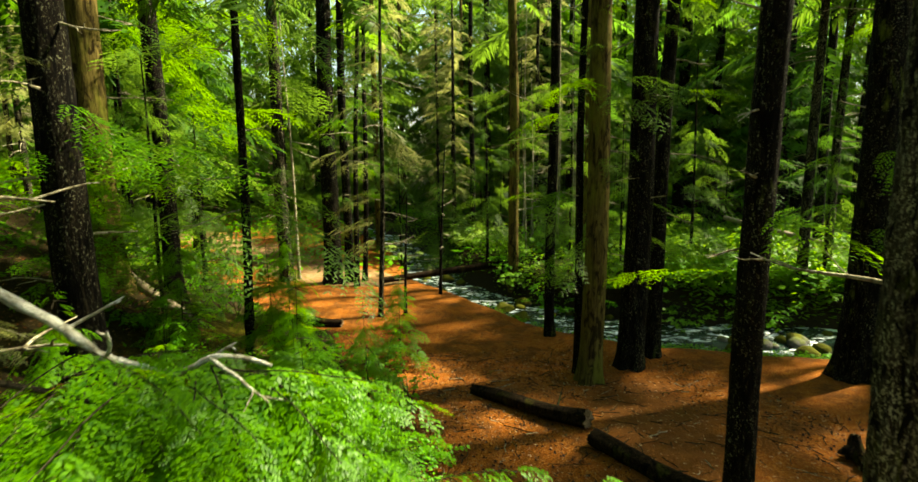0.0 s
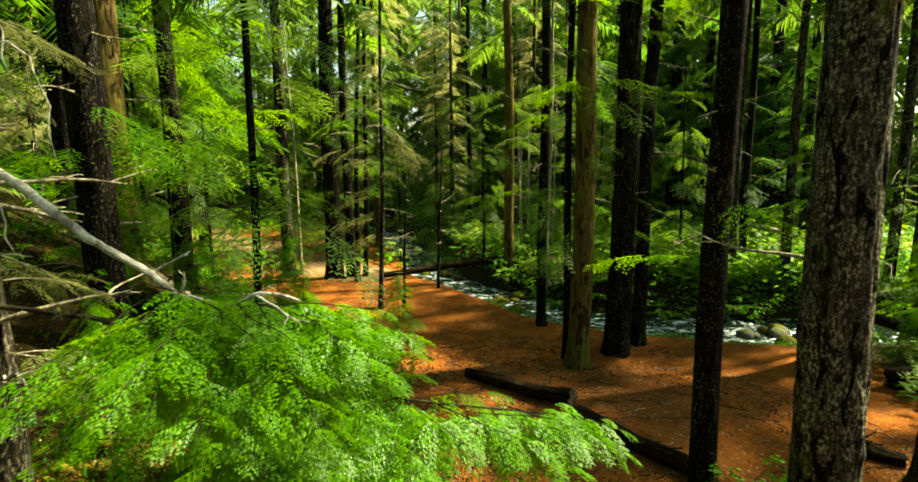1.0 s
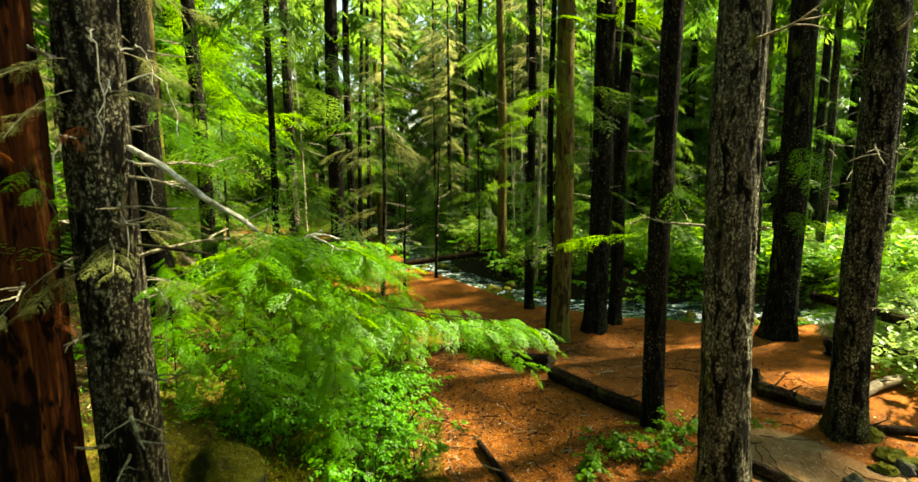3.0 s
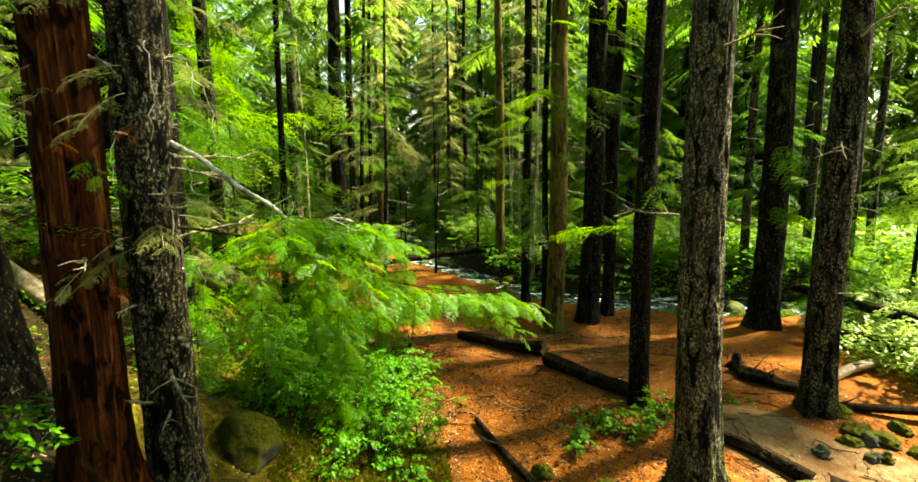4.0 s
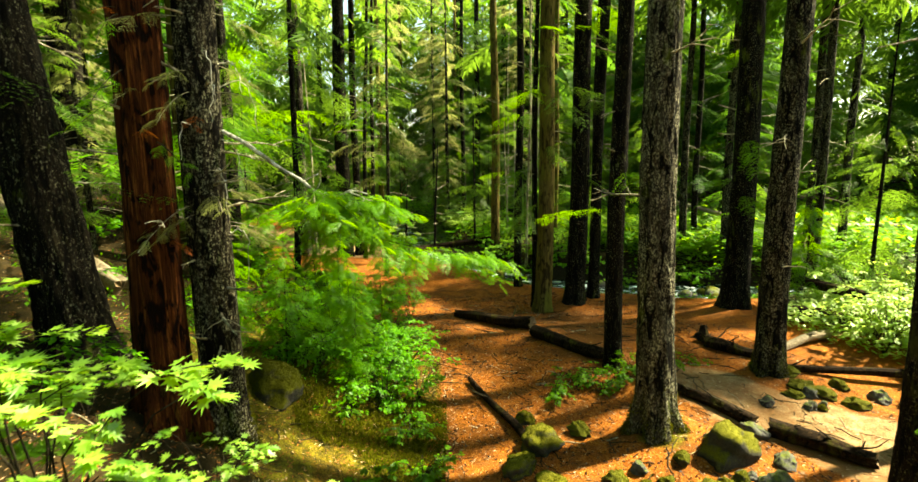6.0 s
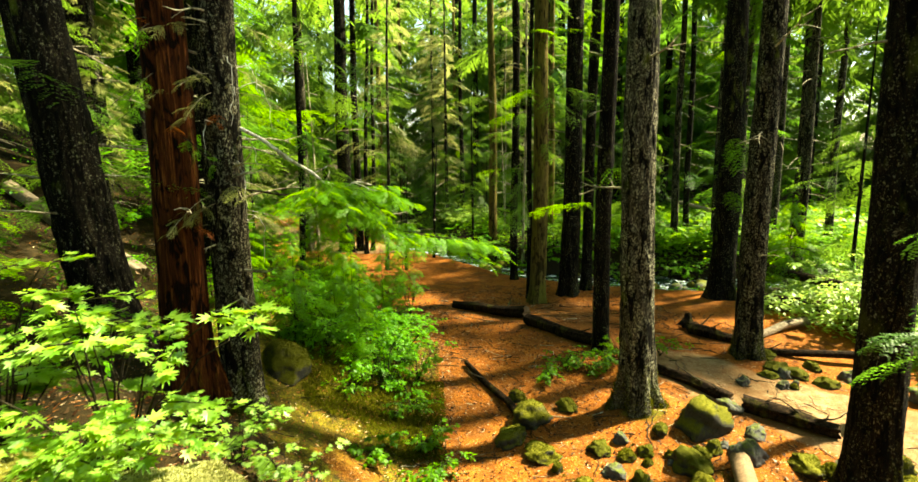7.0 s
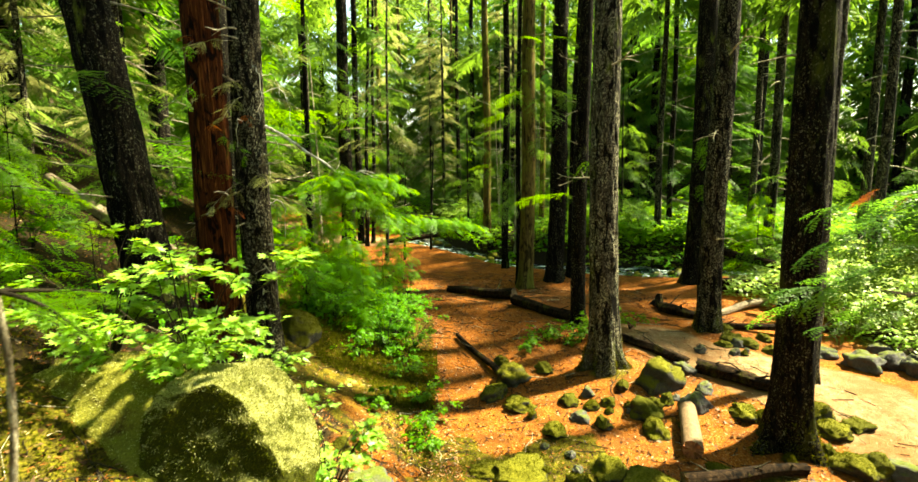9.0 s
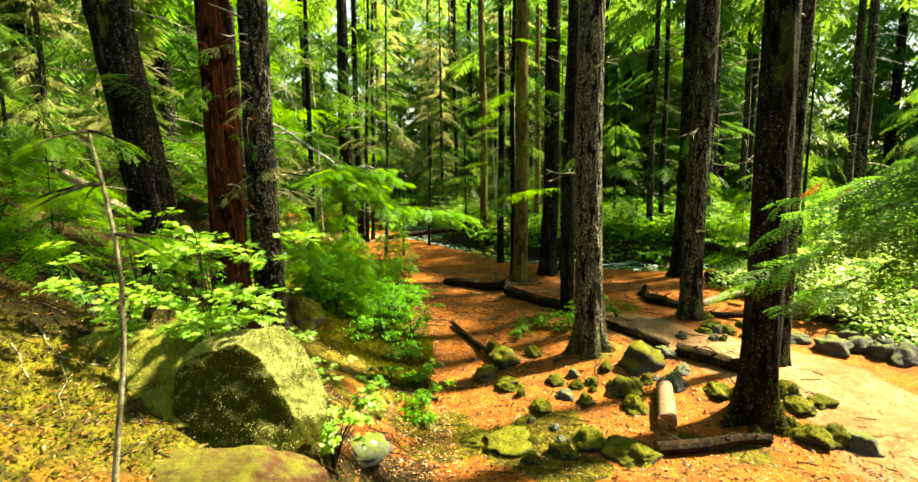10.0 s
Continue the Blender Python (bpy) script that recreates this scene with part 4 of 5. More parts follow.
log(on(0.2, 9.75, 0.08), on(1.95, 7.95, 0.14), 0.10, 0.135, "rotting dark log edging the trail", 401, stubs=1)
log(on(1.92, 7.45, 0.12), on(3.1, 5.85, 0.12), 0.135, 0.11, "rotting bark-covered log edging the trail", 402, stubs=1)
log(on(0.5, 5.4, 0.06), on(1.25, 3.5, 0.08), 0.045, 0.065, "broken pole of split red-brown wood beside the trail", 403, stubs=1, sides=14)
log(on(4.1, 2.1, 0.12), on(3.75, 1.05, 0.13), 0.125, 0.14, "short cut log with pale weathered bark", 404, mat=CUT_WOOD, stubs=0, rough=0.07, cut=RED_WOOD, sag=0.004)
log(on(3.85, 4.85, 0.06), on(4.75, 3.7, 0.08), 0.08, 0.10, "long broken dark log beside the sandy path", 405, stubs=4, rough=0.25)
log(on(4.85, 3.5, 0.1), on(5.85, 2.7, 0.1), 0.12, 0.10, "charred-looking broken log with jagged stubs", 406, stubs=4, rough=0.25)
log(on(5.36, 6.8, 0.1), on(6.1, 6.15, 0.08), 0.14, 0.09, "dark rotten log with an upturned end", 407, stubs=3, rough=0.2)
log(on(5.38, 7.0, 0.05), (5.48, 7.05, z_at(5.4, 7.0) + 0.34), 0.15, 0.05, "upright rotten stump with a jagged top", 408, stubs=0, rough=0.3, name="stump")
log(on(7.8, 8.7, 0.2), on(11.4, 5.0, 0.35), 0.19, 0.22, "thick dark fallen trunk with mossy bark", 409, stubs=3)
log(on(8.4, 10.2, 1.0), on(10.1, 7.9, 0.25), 0.10, 0.13, "mossy fallen pole propped above the shrubs", 410, stubs=3)
log(on(6.6, 6.4, 0.07), on(8.1, 7.15, 0.1), 0.07, 0.10, "pale bare fallen branch on the litter", 411, mat=PALE_WOOD, stubs=2)
log(on(6.2, 5.6, 0.05), on(9.6, 4.6, 0.1), 0.06, 0.09, "dark thin log half sunk in litter", 412, stubs=3)
log((-2.75, 18.6, -0.1), (6.6, 21.0, 0.6), 0.10, 0.16, "long slender trunk fallen across the stream", 413, stubs=3)
log(on(-6.9, 10.6, 0.08), on(-4.7, 9.4, 0.08), 0.08, 0.10, "sunlit fallen log lying down the slope", 414, mat=PALE_WOOD, stubs=3)
log(on(-8.5, 6.2, 0.12), on(-4.9, 4.2, 0.12), 0.12, 0.14, "fallen log on the brown slope", 415, mat=PALE_WOOD, stubs=3)
log(on(3.35, 0.42, 0.08), on(5.1, 0.66, 0.06), 0.10, 0.07, "dark half-buried log beside mossy rocks", 416, stubs=3)
log(on(9, 19, 0.3), on(18, 17.5, 0.5), 0.12, 0.16, "pale fallen trunk across the far clearing", 417, mat=PALE_WOOD, stubs=3)
log(on(10.2, 21, 1.2), on(14, 17, 0.3), 0.08, 0.1, "pale leaning fallen trunk in the far clearing", 418, mat=PALE_WOOD, stubs=2)
log(on(-5.1, 14.1, 0.06), on(-3.1, 13.8, 0.06), 0.11, 0.12, "dark rotten log among ferns", 419, stubs=3)


# ---------------------------------------------------------------- boughs and leafy plants close to the flight
def bough(parent, start, az, length, tilt, seed, n=9, size=0.6, patterns=None, mat=None, droop=0.25, twig=None, name="bough", spread=0.75, thick=0.006):
    """A living branch: a bent limb with flat sprays to both sides, one part for the limb and one for the needles."""
    g = np.random.default_rng(seed)
    pts = twig_points(start, az, length, seed, math.tan(tilt), 0.08, 10)
    t = np.linspace(0, 1, len(pts))
    pts[:, 2] -= droop * length * t * t
    v, f, _ = tube(pts, thick * (1 - 0.8 * t) + 0.0015, 5, caps=False)
    limb = part_np(name, v, f, twig or TWIG_DARK, parent, smooth=True)
    u = 0.18 + 0.82 * (np.arange(n) + 0.5) / n
    o = np.stack([np.interp(u, t, pts[:, c]) for c in range(3)], -1)
    a = az + np.where(np.arange(n) % 2, 1, -1) * (spread + 0.5 * (g.random(n) - 0.5)) * (u < 0.95)
    L = size * (1.15 - 0.6 * u) * (0.75 + 0.5 * g.random(n))
    v, f = place_sprays(patterns or SPRAY_NEAR, o, a, 0.05 - 0.6 * g.random(n), L, (g.random(n) - 0.5) * 1.2, seed)
    tagged(part_np("foliage", v, f, mat or LEAF_NEAR, limb, "soft bright green hemlock needles"), kind="stuff")
    return limb


# the long mossy branch that carries a fan of young needles over the trail
B = TREE_B
foot_b = np.array(B.location)
line = np.array([(-2.2, 1.9, 4.17), (-1.75, 1.8, 3.92), (-1.4, 1.76, 3.68), (-1.2, 1.76, 3.53), (-1.0, 1.77, 3.47), (-0.86, 1.77, 3.53), (-0.64, 1.78, 3.5)]) - foot_b
tt = np.linspace(0, 1, 42)
sm = np.stack([np.interp(tt, np.linspace(0, 1, 7), line[:, c]) for c in range(3)], -1)
sm[1:-1] = (sm[:-2] + sm[1:-1] * 2 + sm[2:]) / 4
sm += 0.010 * np.stack([np.sin(tt * 17), np.cos(tt * 13), np.sin(tt * 23)], -1)
v, f, _ = tube(sm, 0.023 * (1 - 0.75 * tt), 7, seed=3, rough=0.7, caps=False)
part_np("long_branch", v, f, TWIG_PALE, B, "long pale lichen-covered branch", True)
for k, (u, az, L, rise) in enumerate(((0.66, -0.9, 0.26, -1.6), (0.72, 0.4, 0.22, 0.2), (0.5, -0.6, 0.22, 0.9), (0.85, -0.5, 0.3, -0.5), (0.4, 0.7, 0.2, 0.3), (0.58, -1.2, 0.3, -0.7))):
    dead_branch(B, sm[int(u * 41)], az, L, 0.006, 1700 + k, TWIG_PALE, rise, 2, "mossy_twig")
# pale curling dead twigs that hang from the stem
gt = np.random.default_rng(75)
for k in range(9):
    a = -2.4 + 3.0 * gt.random()
    L = 0.3 + 0.35 * gt.random()
    q = np.linspace(0, 1, 12)
    bend = 0.9 * (gt.random() - 0.5)
    out = np.stack([np.cos(a + bend * q) * (0.2 + 0.75 * L * np.sin(q * 1.5)), np.sin(a + bend * q) * (0.2 + 0.75 * L * np.sin(q * 1.5)), 1.9 + 2.3 * gt.random() + 0.25 * L * np.sin(q * 3.0) - L * q ** 2.2], -1)
    v, f, _ = tube(out + 0.012 * gt.normal(size=out.shape), 0.006 * (1 - 0.7 * q) + 0.001, 5, caps=False)
    part_np("curling_twig", v, f, TWIG_PALE, B, smooth=True)
# boughs of young needles all along its outer half
gb = np.random.default_rng(77)
for k in range(30):
    u = 0.4 + 0.6 * (k + gb.random()) / 30
    az = (-2.3 + 3.5 * gb.random()) if u < 0.8 else (-1.5 + 2.0 * gb.random())
    L = (0.42 + 0.38 * gb.random()) * (1.15 if az < -0.6 else 0.85)
    bough(B, sm[int(u * 41)] - np.array([0, 0, 0.02 + 0.05 * gb.random()]), az, L, 0.12 - 0.42 * gb.random(), 1500 + k, 10, 0.27, SPRAY_SOFT, spread=0.9, droop=0.05 + 0.2 * gb.random(), thick=0.0015)
# a second limb below it, reaching farther over the trail
t = np.linspace(0, 1, 20)
low = np.stack([-2.2 + 2.75 * t, 1.9 + 0.2 * t, 3.45 - 0.72 * t + 0.05 * np.sin(t * 7)], -1) - foot_b
v, f, _ = tube(low, 0.012 * (1 - 0.8 * t) + 0.002, 6, seed=5, rough=0.4, caps=False)
part_np("lower_limb", v, f, TWIG_DARK, B, smooth=True)
for k in range(30):
    u = 0.28 + 0.72 * (k + gb.random()) / 30
    az = -1.5 + 2.3 * gb.random() if u < 0.85 else -0.9 + 1.5 * gb.random()
    bough(B, low[int(u * 19)] - np.array([0, 0, 0.03 * gb.random()]), az, 0.45 + 0.3 * gb.random(), 0.1 - 0.4 * gb.random(), 1800 + k, 9, 0.27, SPRAY_SOFT, spread=0.9, droop=0.05 + 0.2 * gb.random(), thick=0.0015)
for k in range(16):
    g2 = np.random.default_rng(900 + k)
    a = -2.8 + 4.0 * g2.random()
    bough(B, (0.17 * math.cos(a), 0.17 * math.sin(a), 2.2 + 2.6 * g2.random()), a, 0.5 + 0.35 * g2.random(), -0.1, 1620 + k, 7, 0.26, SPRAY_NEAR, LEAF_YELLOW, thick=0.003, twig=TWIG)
for k in range(5):
    g2 = np.random.default_rng(940 + k)
    a = -2.6 + 2.2 * g2.random()
    bough(TREE_RED, (0.2 * math.cos(a), 0.2 * math.sin(a), 2.4 + 1.8 * g2.random()), a, 0.45 + 0.3 * g2.random(), -0.2, 540 + k, 5, 0.26, SPRAY_NEAR, LEAF_NEAR)


# dead rust-red sprigs caught among the green
for k, (tree, zz, a) in enumerate(((TREE_RED, 3.1, -1.0), (TREE_RED, 2.0, -0.4), (TREE_B, 3.6, -1.3), (TREE_RED, 4.2, -1.6))):
    bough(tree, (0.22 * math.cos(a), 0.22 * math.sin(a), zz), a, 0.3, -0.2, 960 + k, 4, 0.16, SPRAY_NEAR, LEAF_RUST, thick=0.003, name="dead_sprig")


def leaf_outline(kind):
    """A flat leaf one unit long from its stalk along +x, as corner points of a fan."""
    if kind == "maple":
        out = []
        for k, (a, r) in enumerate(((-150, 0.25), (-112, 0.5), (-88, 0.28), (-62, 0.72), (-42, 0.38), (-26, 0.85), (-12, 0.45), (0, 1.0), (12, 0.45), (26, 0.85), (42, 0.38), (62, 0.72), (88, 0.28), (112, 0.5), (150, 0.25))):
            out.append((0.3 + 0.62 * r * math.cos(radians(a)), 0.62 * r * math.sin(radians(a))))
        return np.array(out)
    return np.array([(0, 0), (0.45, -0.3), (1, 0), (0.45, 0.3)])


def leaves(origin, azim, tilt, size, kind, seed):
    """Leaves as fans of triangles, each one a little cupped."""
    g = np.random.default_rng(seed)
    o = leaf_outline(kind)
    n = len(o)
    centre = np.array([[0.35, 0.0]])
    flat = np.vstack([o, centre])
    cup = 0.16 * np.abs(flat[:, 1]) - 0.10 * flat[:, 0] ** 2
    k = len(origin)
    ca, sa, ct, st_ = np.cos(azim), np.sin(azim), np.cos(tilt), np.sin(tilt)
    roll = (g.random(k) - 0.5) * 0.9
    ex = np.stack([ca * ct, sa * ct, st_], -1)
    ey0 = np.stack([-sa, ca, np.zeros(k)], -1)
    ez0 = np.cross(ex, ey0)
    ey = ey0 * np.cos(roll)[:, None] + ez0 * np.sin(roll)[:, None]
    ez = np.cross(ex, ey)
    S = size[:, None, None]
    v = origin[:, None] + S * (flat[None, :, :1] * ex[:, None] + flat[None, :, 1:2] * ey[:, None] + cup[None, :, None] * ez[:, None])
    i = np.arange(n)
    tri = np.stack([i, (i + 1) % n, np.full(n, n)], -1)
    f = (tri[None] + (np.arange(k) * (n + 1))[:, None, None]).reshape(-1, 3)
    return v.reshape(-1, 3), f


def leafy_shrub(x, y, label, seed, kind="shrub", height=1.0, reach=0.7, stems=9, per=26, size=0.05, mat=None, z=None, lean=(0, 0), name="shrub", group="shrubs on the bank", flat=0.5):
    """A bush: thin stems that fan out from one foot, leaves along their upper parts."""
    g = np.random.default_rng(seed)
    zz = z_at(x, y) if z is None else z
    e = thing(name, x, y, zz - 0.03, label, "shrub", group)
    tubes, O, A = [], [], []
    for s in range(stems):
        az = g.random() * 6.28
        r = reach * math.sqrt(g.random())
        h = height * (0.55 + 0.5 * g.random())
        t = np.linspace(0, 1, 6)
        p = np.stack([(math.cos(az) * r + lean[0]) * t ** 1.3, (math.sin(az) * r + lean[1]) * t ** 1.3, h * (t - 0.25 * t ** 3) * 1.15], -1)
        p += 0.03 * (g.random(p.shape) - 0.5) * height
        p[0] *= 0.2
        tubes.append(tube(p, 0.008 * (1 - 0.8 * t) * height ** 0.5 + 0.0015, 3, caps=False)[:2])
        for side in range(3):
            i = g.integers(2, 6)
            a2 = az + (g.random() - 0.5) * 3.4
            L = reach * (0.25 + 0.4 * g.random())
            tt = np.linspace(0, 1, 4)
            q = p[i] + np.stack([math.cos(a2) * L * tt, math.sin(a2) * L * tt, 0.12 * L * tt - 0.2 * L * tt * tt], -1)
            tubes.append(tube(q, 0.004 * (1 - 0.7 * tt) + 0.001, 3, caps=False)[:2])
            m_ = per // 3
            u = g.random(m_) * 3
            O.append(np.stack([np.interp(u, np.arange(4), q[:, c]) for c in range(3)], -1) + 0.015 * g.normal(size=(m_, 3)))
            A.append(a2 + (g.random(m_) - 0.5) * 2.6)
    v, f = merge(tubes)
    tagged(part_np("twigwork", v, f, TWIG_DARK, e, smooth=True), kind="stuff")
    O, A = np.vstack(O), np.concatenate(A)
    k = len(O)
    v, f = leaves(O, A, -0.5 * flat + (g.random(k) - 0.5) * 0.8, size * (0.6 + 0.7 * g.random(k)), "maple" if kind == "maple" else "oval", seed + 1)
    tagged(part_np("foliage", v, f, mat or LEAF_SHRUB, e, "broad lobed leaves" if kind == "maple" else "small oval leaves"), kind="stuff")
    return e


# vine maples on the left bank
leafy_shrub(-1.8, -1.5, "vine maple with bright lobed leaves in sun behind the boulder", 601, "maple", 1.8, 0.8, 18, 72, 0.115, LEAF_MAPLE, name="vine_maple", lean=(0.15, -0.3), flat=0.15)
leafy_shrub(-2.5, -1.5, "vine maple with bright lobed leaves on the slope", 602, "maple", 1.6, 0.85, 15, 60, 0.115, LEAF_MAPLE, name="vine_maple", lean=(0.1, -0.2), flat=0.15)
leafy_shrub(-1.85, 0.4, "low vine maple with pale green lobed leaves", 603, "maple", 0.8, 0.55, 9, 30, 0.105, LEAF_MAPLE, name="vine_maple", flat=0.15)
leafy_shrub(-1.3, 0.15, "low vine maple with pale green lobed leaves", 604, "maple", 0.85, 0.45, 8, 30, 0.10, LEAF_MAPLE, name="vine_maple", flat=0.15)
leafy_shrub(-0.72, -1.35, "small maple seedling with sun-bleached leaves", 605, "maple", 1.05, 0.42, 13, 60, 0.095, LEAF_MAPLE, name="vine_maple", lean=(0.1, 0), flat=0.15)

# the green understorey left of the trail
g = np.random.default_rng(61)
for k in range(34):
    y = 3.6 + 7.5 * g.random()
    x = np.interp(y, [3, 6, 9, 11.5], [-0.75, -0.55, -0.9, -1.7]) - 2.3 * g.random() ** 1.3
    leafy_shrub(x, y, "dense green huckleberry bush with small leaves", 620 + k, "shrub", 0.55 + 0.55 * g.random(), 0.5 + 0.2 * g.random(), 9, 72, 0.06, LEAF_SHRUB)
for k, (x, y, h, r) in enumerate(((2.35, 5.0, 0.4, 0.4), (2.7, 4.75, 0.45, 0.35), (3.05, 4.9, 0.5, 0.3), (3.45, 5.3, 0.6, 0.3), (4.2, 5.35, 0.55, 0.45), (1.9, 4.6, 0.35, 0.35), (0.0, 1.9, 0.4, 0.45), (-0.2, 2.6, 0.4, 0.4), (0.05, 1.35, 0.35, 0.35), (-0.45, 3.5, 0.45, 0.5), (-1.3, 3.4, 0.5, 0.5), (-0.8, 1.9, 0.25, 0.3))):
    leafy_shrub(x, y, "small bright green seedling in the litter", 670 + k, "shrub", h, r, 9, 40, 0.072, LEAF_NEAR, group="seedlings")

gs = np.random.default_rng(63)
for k in range(16):
    y = 3.7 + 3.6 * gs.random()
    x = -0.35 - 1.7 * gs.random()
    leafy_shrub(x, y, "dense green huckleberry bush with small leaves", 1960 + k, "shrub", 0.45 + 0.4 * gs.random(), 0.5, 9, 64, 0.062, LEAF_SHRUB)

# sunlit bushes behind the bend of the stream
for k in range(12):
    x, y = -2.6 + 4.4 * (k + g.random()) / 12, 22.4 + 2.6 * g.random()
    if away(STREAM, np.array([x]), np.array([y]))[0] < 1.2:
        x += 1.6
    leafy_shrub(x, y, "sunlit yellow-green bush behind the stream", 1990 + k, "shrub", 0.9 + 0.7 * g.random(), 0.8, 8, 50, 0.12, LEAF_BANK_LIT, group="stream bank shrubs")

# sunlit thicket over the stream and to its right
for k in range(70):
    if k < 36:
        x, y = 8.3 + 6.5 * g.random(), 4.4 + 6.2 * g.random()
        if x - 7.9 < (6 - y) * 0.3 or y > 8.4:
            x += 1.4
    else:
        x = -1.5 + 17 * g.random()
        y = np.interp(x, [-1.5, 1.2, 2.9, 6.4, 9, 16], [25, 19.0, 17.1, 16.0, 15.5, 14.1]) + 5 * g.random()
    leafy_shrub(x, y, "sunlit leafy shrub of the stream bank", 700 + k, "shrub", 0.7 + 0.9 * g.random(), 0.8, 8, 48, 0.11, LEAF_BANK_LIT if k < 36 else LEAF_BANK, group="stream bank shrubs")
for k in range(26):
    x = 1.5 + 13 * (k + g.random()) / 26
    y = np.interp(x, [-1.5, 1.2, 2.9, 6.4, 9, 16], [25, 19.0, 17.1, 16.0, 15.5, 14.1]) - 0.9 + 1.6 * g.random()
    leafy_shrub(x, y, "lush green shrub overhanging the stream", 760 + k, "shrub", 0.8 + 0.8 * g.random(), 0.85, 9, 60, 0.10, LEAF_BANK if k % 2 else LEAF_SHRUB, group="stream bank shrubs")
for k in range(36):
    y = 6 + 14 * g.random()
    x = np.interp(y, [6, 10.6, 14, 18, 24], [-3.2, -3.4, -5.2, -8, -13]) - 6 * g.random()
    leafy_shrub(x, y, "leafy green shrub on the wooded slope", 800 + k, "shrub", 0.6 + 0.7 * g.random(), 0.7, 8, 52, 0.08, LEAF_BANK if k % 3 == 0 else LEAF_SHRUB, group="slope shrubs")


for k in range(20):
    x, y = -3.3 - 5.5 * g.random(), 0.5 + 8 * g.random()
    leafy_shrub(x, y, "leafy green shrub on the wooded slope", 840 + k, "shrub", 0.4 + 0.6 * g.random(), 0.65, 8, 42, 0.075, LEAF_SHRUB, group="slope shrubs")


# ---------------------------------------------------------------- young hemlocks and the wood beyond
def young_hemlock(h, reach, n, seed, patterns, mat, d=0.07, label="", from_z=0.4):
    e = thing("young_hemlock", 0, 0, 0, label, "tree", "young hemlocks")
    tr = new("trunk", trunk_mesh("trunk", d, h, (0.01, 0.01), BARK_DARK, seed, 10, 0.25, 0.02, 0.2, 0, h))
    tr.parent = e
    v, f = crown(from_z, h, n, reach, patterns, seed, 0.8)
    tagged(part_np("crown", v, f, mat, e, "layered flat sprays of green needles"), kind="stuff")
    v, f = crown_twigs(from_z, h, 14, reach * 0.6, seed + 2, 0.8, 0.007)
    tagged(part_np("twigwork", v, f, TWIG_DARK, e), kind="stuff")
    return e


def forest_tree(seed, d, h, c0, n, reach, patterns, mat, bark, label, dead=30):
    e = thing("conifer_tree", 0, 0, 0, label, "tree", "forest trees")
    tr = new("trunk", trunk_mesh("trunk", d, h, (0.0, 0.0), bark, seed, 12, 0.45, 0.03, 0.3, 0, 12))
    tr.parent = e
    top = max(c0 + 4, min(12.0, 0.7 * h))
    v, f = merge([crown(c0, top, int(0.8 * n), reach, patterns, seed, 0.25, tilt=(-0.45, 0.08)), crown(top, h + 0.5, int((0.12 if c0 < 8 else 0.35) * n), reach * 0.85, SPRAY_BIG if c0 < 8 else SPRAY_FAR, seed + 9, 0.75)])
    tagged(part_np("crown", v, f, mat, e, "hanging green conifer boughs"), kind="stuff")
    v, f = crown_twigs(1.5, c0 + 3, dead, 1.3, seed + 5, 0.0, 0.012)
    tagged(part_np("twigwork", v, f, TWIG, e, "bare grey twigs"), kind="stuff")
    return e


FIELD = {
    "young": [young_hemlock(5.5, 1.8, 46, 41, SPRAY_MID, LEAF_FIR, 0.09, "young hemlock with layered green boughs"),
              young_hemlock(2.6, 1.15, 70, 42, SPRAY_SOFT, LEAF_NEAR, 0.022, "small hemlock with soft bright green boughs"),
              young_hemlock(8.0, 2.4, 60, 43, SPRAY_MID, LEAF_FIR, 0.13, "slender hemlock with drooping boughs", 1.2)],
    "tall": [forest_tree(44, 0.45, 24, 2.5, 150, 2.8, SPRAY_FAR, LEAF_FIR, BARK_DARK, "tall dark conifer with low hanging boughs"),
             forest_tree(45, 0.32, 20, 3.2, 130, 2.4, SPRAY_FAR, LEAF_FIR, BARK_OLIVE, "tall conifer with a bare brown stem"),
             forest_tree(46, 0.55, 28, 4.0, 150, 3.2, SPRAY_FAR, LEAF_DEEP, BARK_DARK, "tall conifer with a bare dark stem"),
             forest_tree(47, 0.22, 15, 2.5, 100, 1.9, SPRAY_FAR, LEAF_YELLOW, BARK_GREY, "slim conifer with boughs coloured a sunlit yellow"),
             forest_tree(48, 0.3, 17, 9.0, 55, 2.9, SPRAY_FAR, LEAF_FIR, BARK_GREY, "middle-sized conifer with a high crown, added for shade", 12)],
}


def put(kind, i, x, y, s=1.0, turn=0.0, first={}):
    src = FIELD[kind][i]
    m_ = pose(x, y, z_at(x, y) - 0.05, 0, 0, turn) @ Matrix.Scale(s, 4)
    if (kind, i) not in first:
        first[(kind, i)] = 1
        src.matrix_basis = m_
        return src
    c = copy_thing(src, m_)
    c.scale = (s, s, s)
    return c


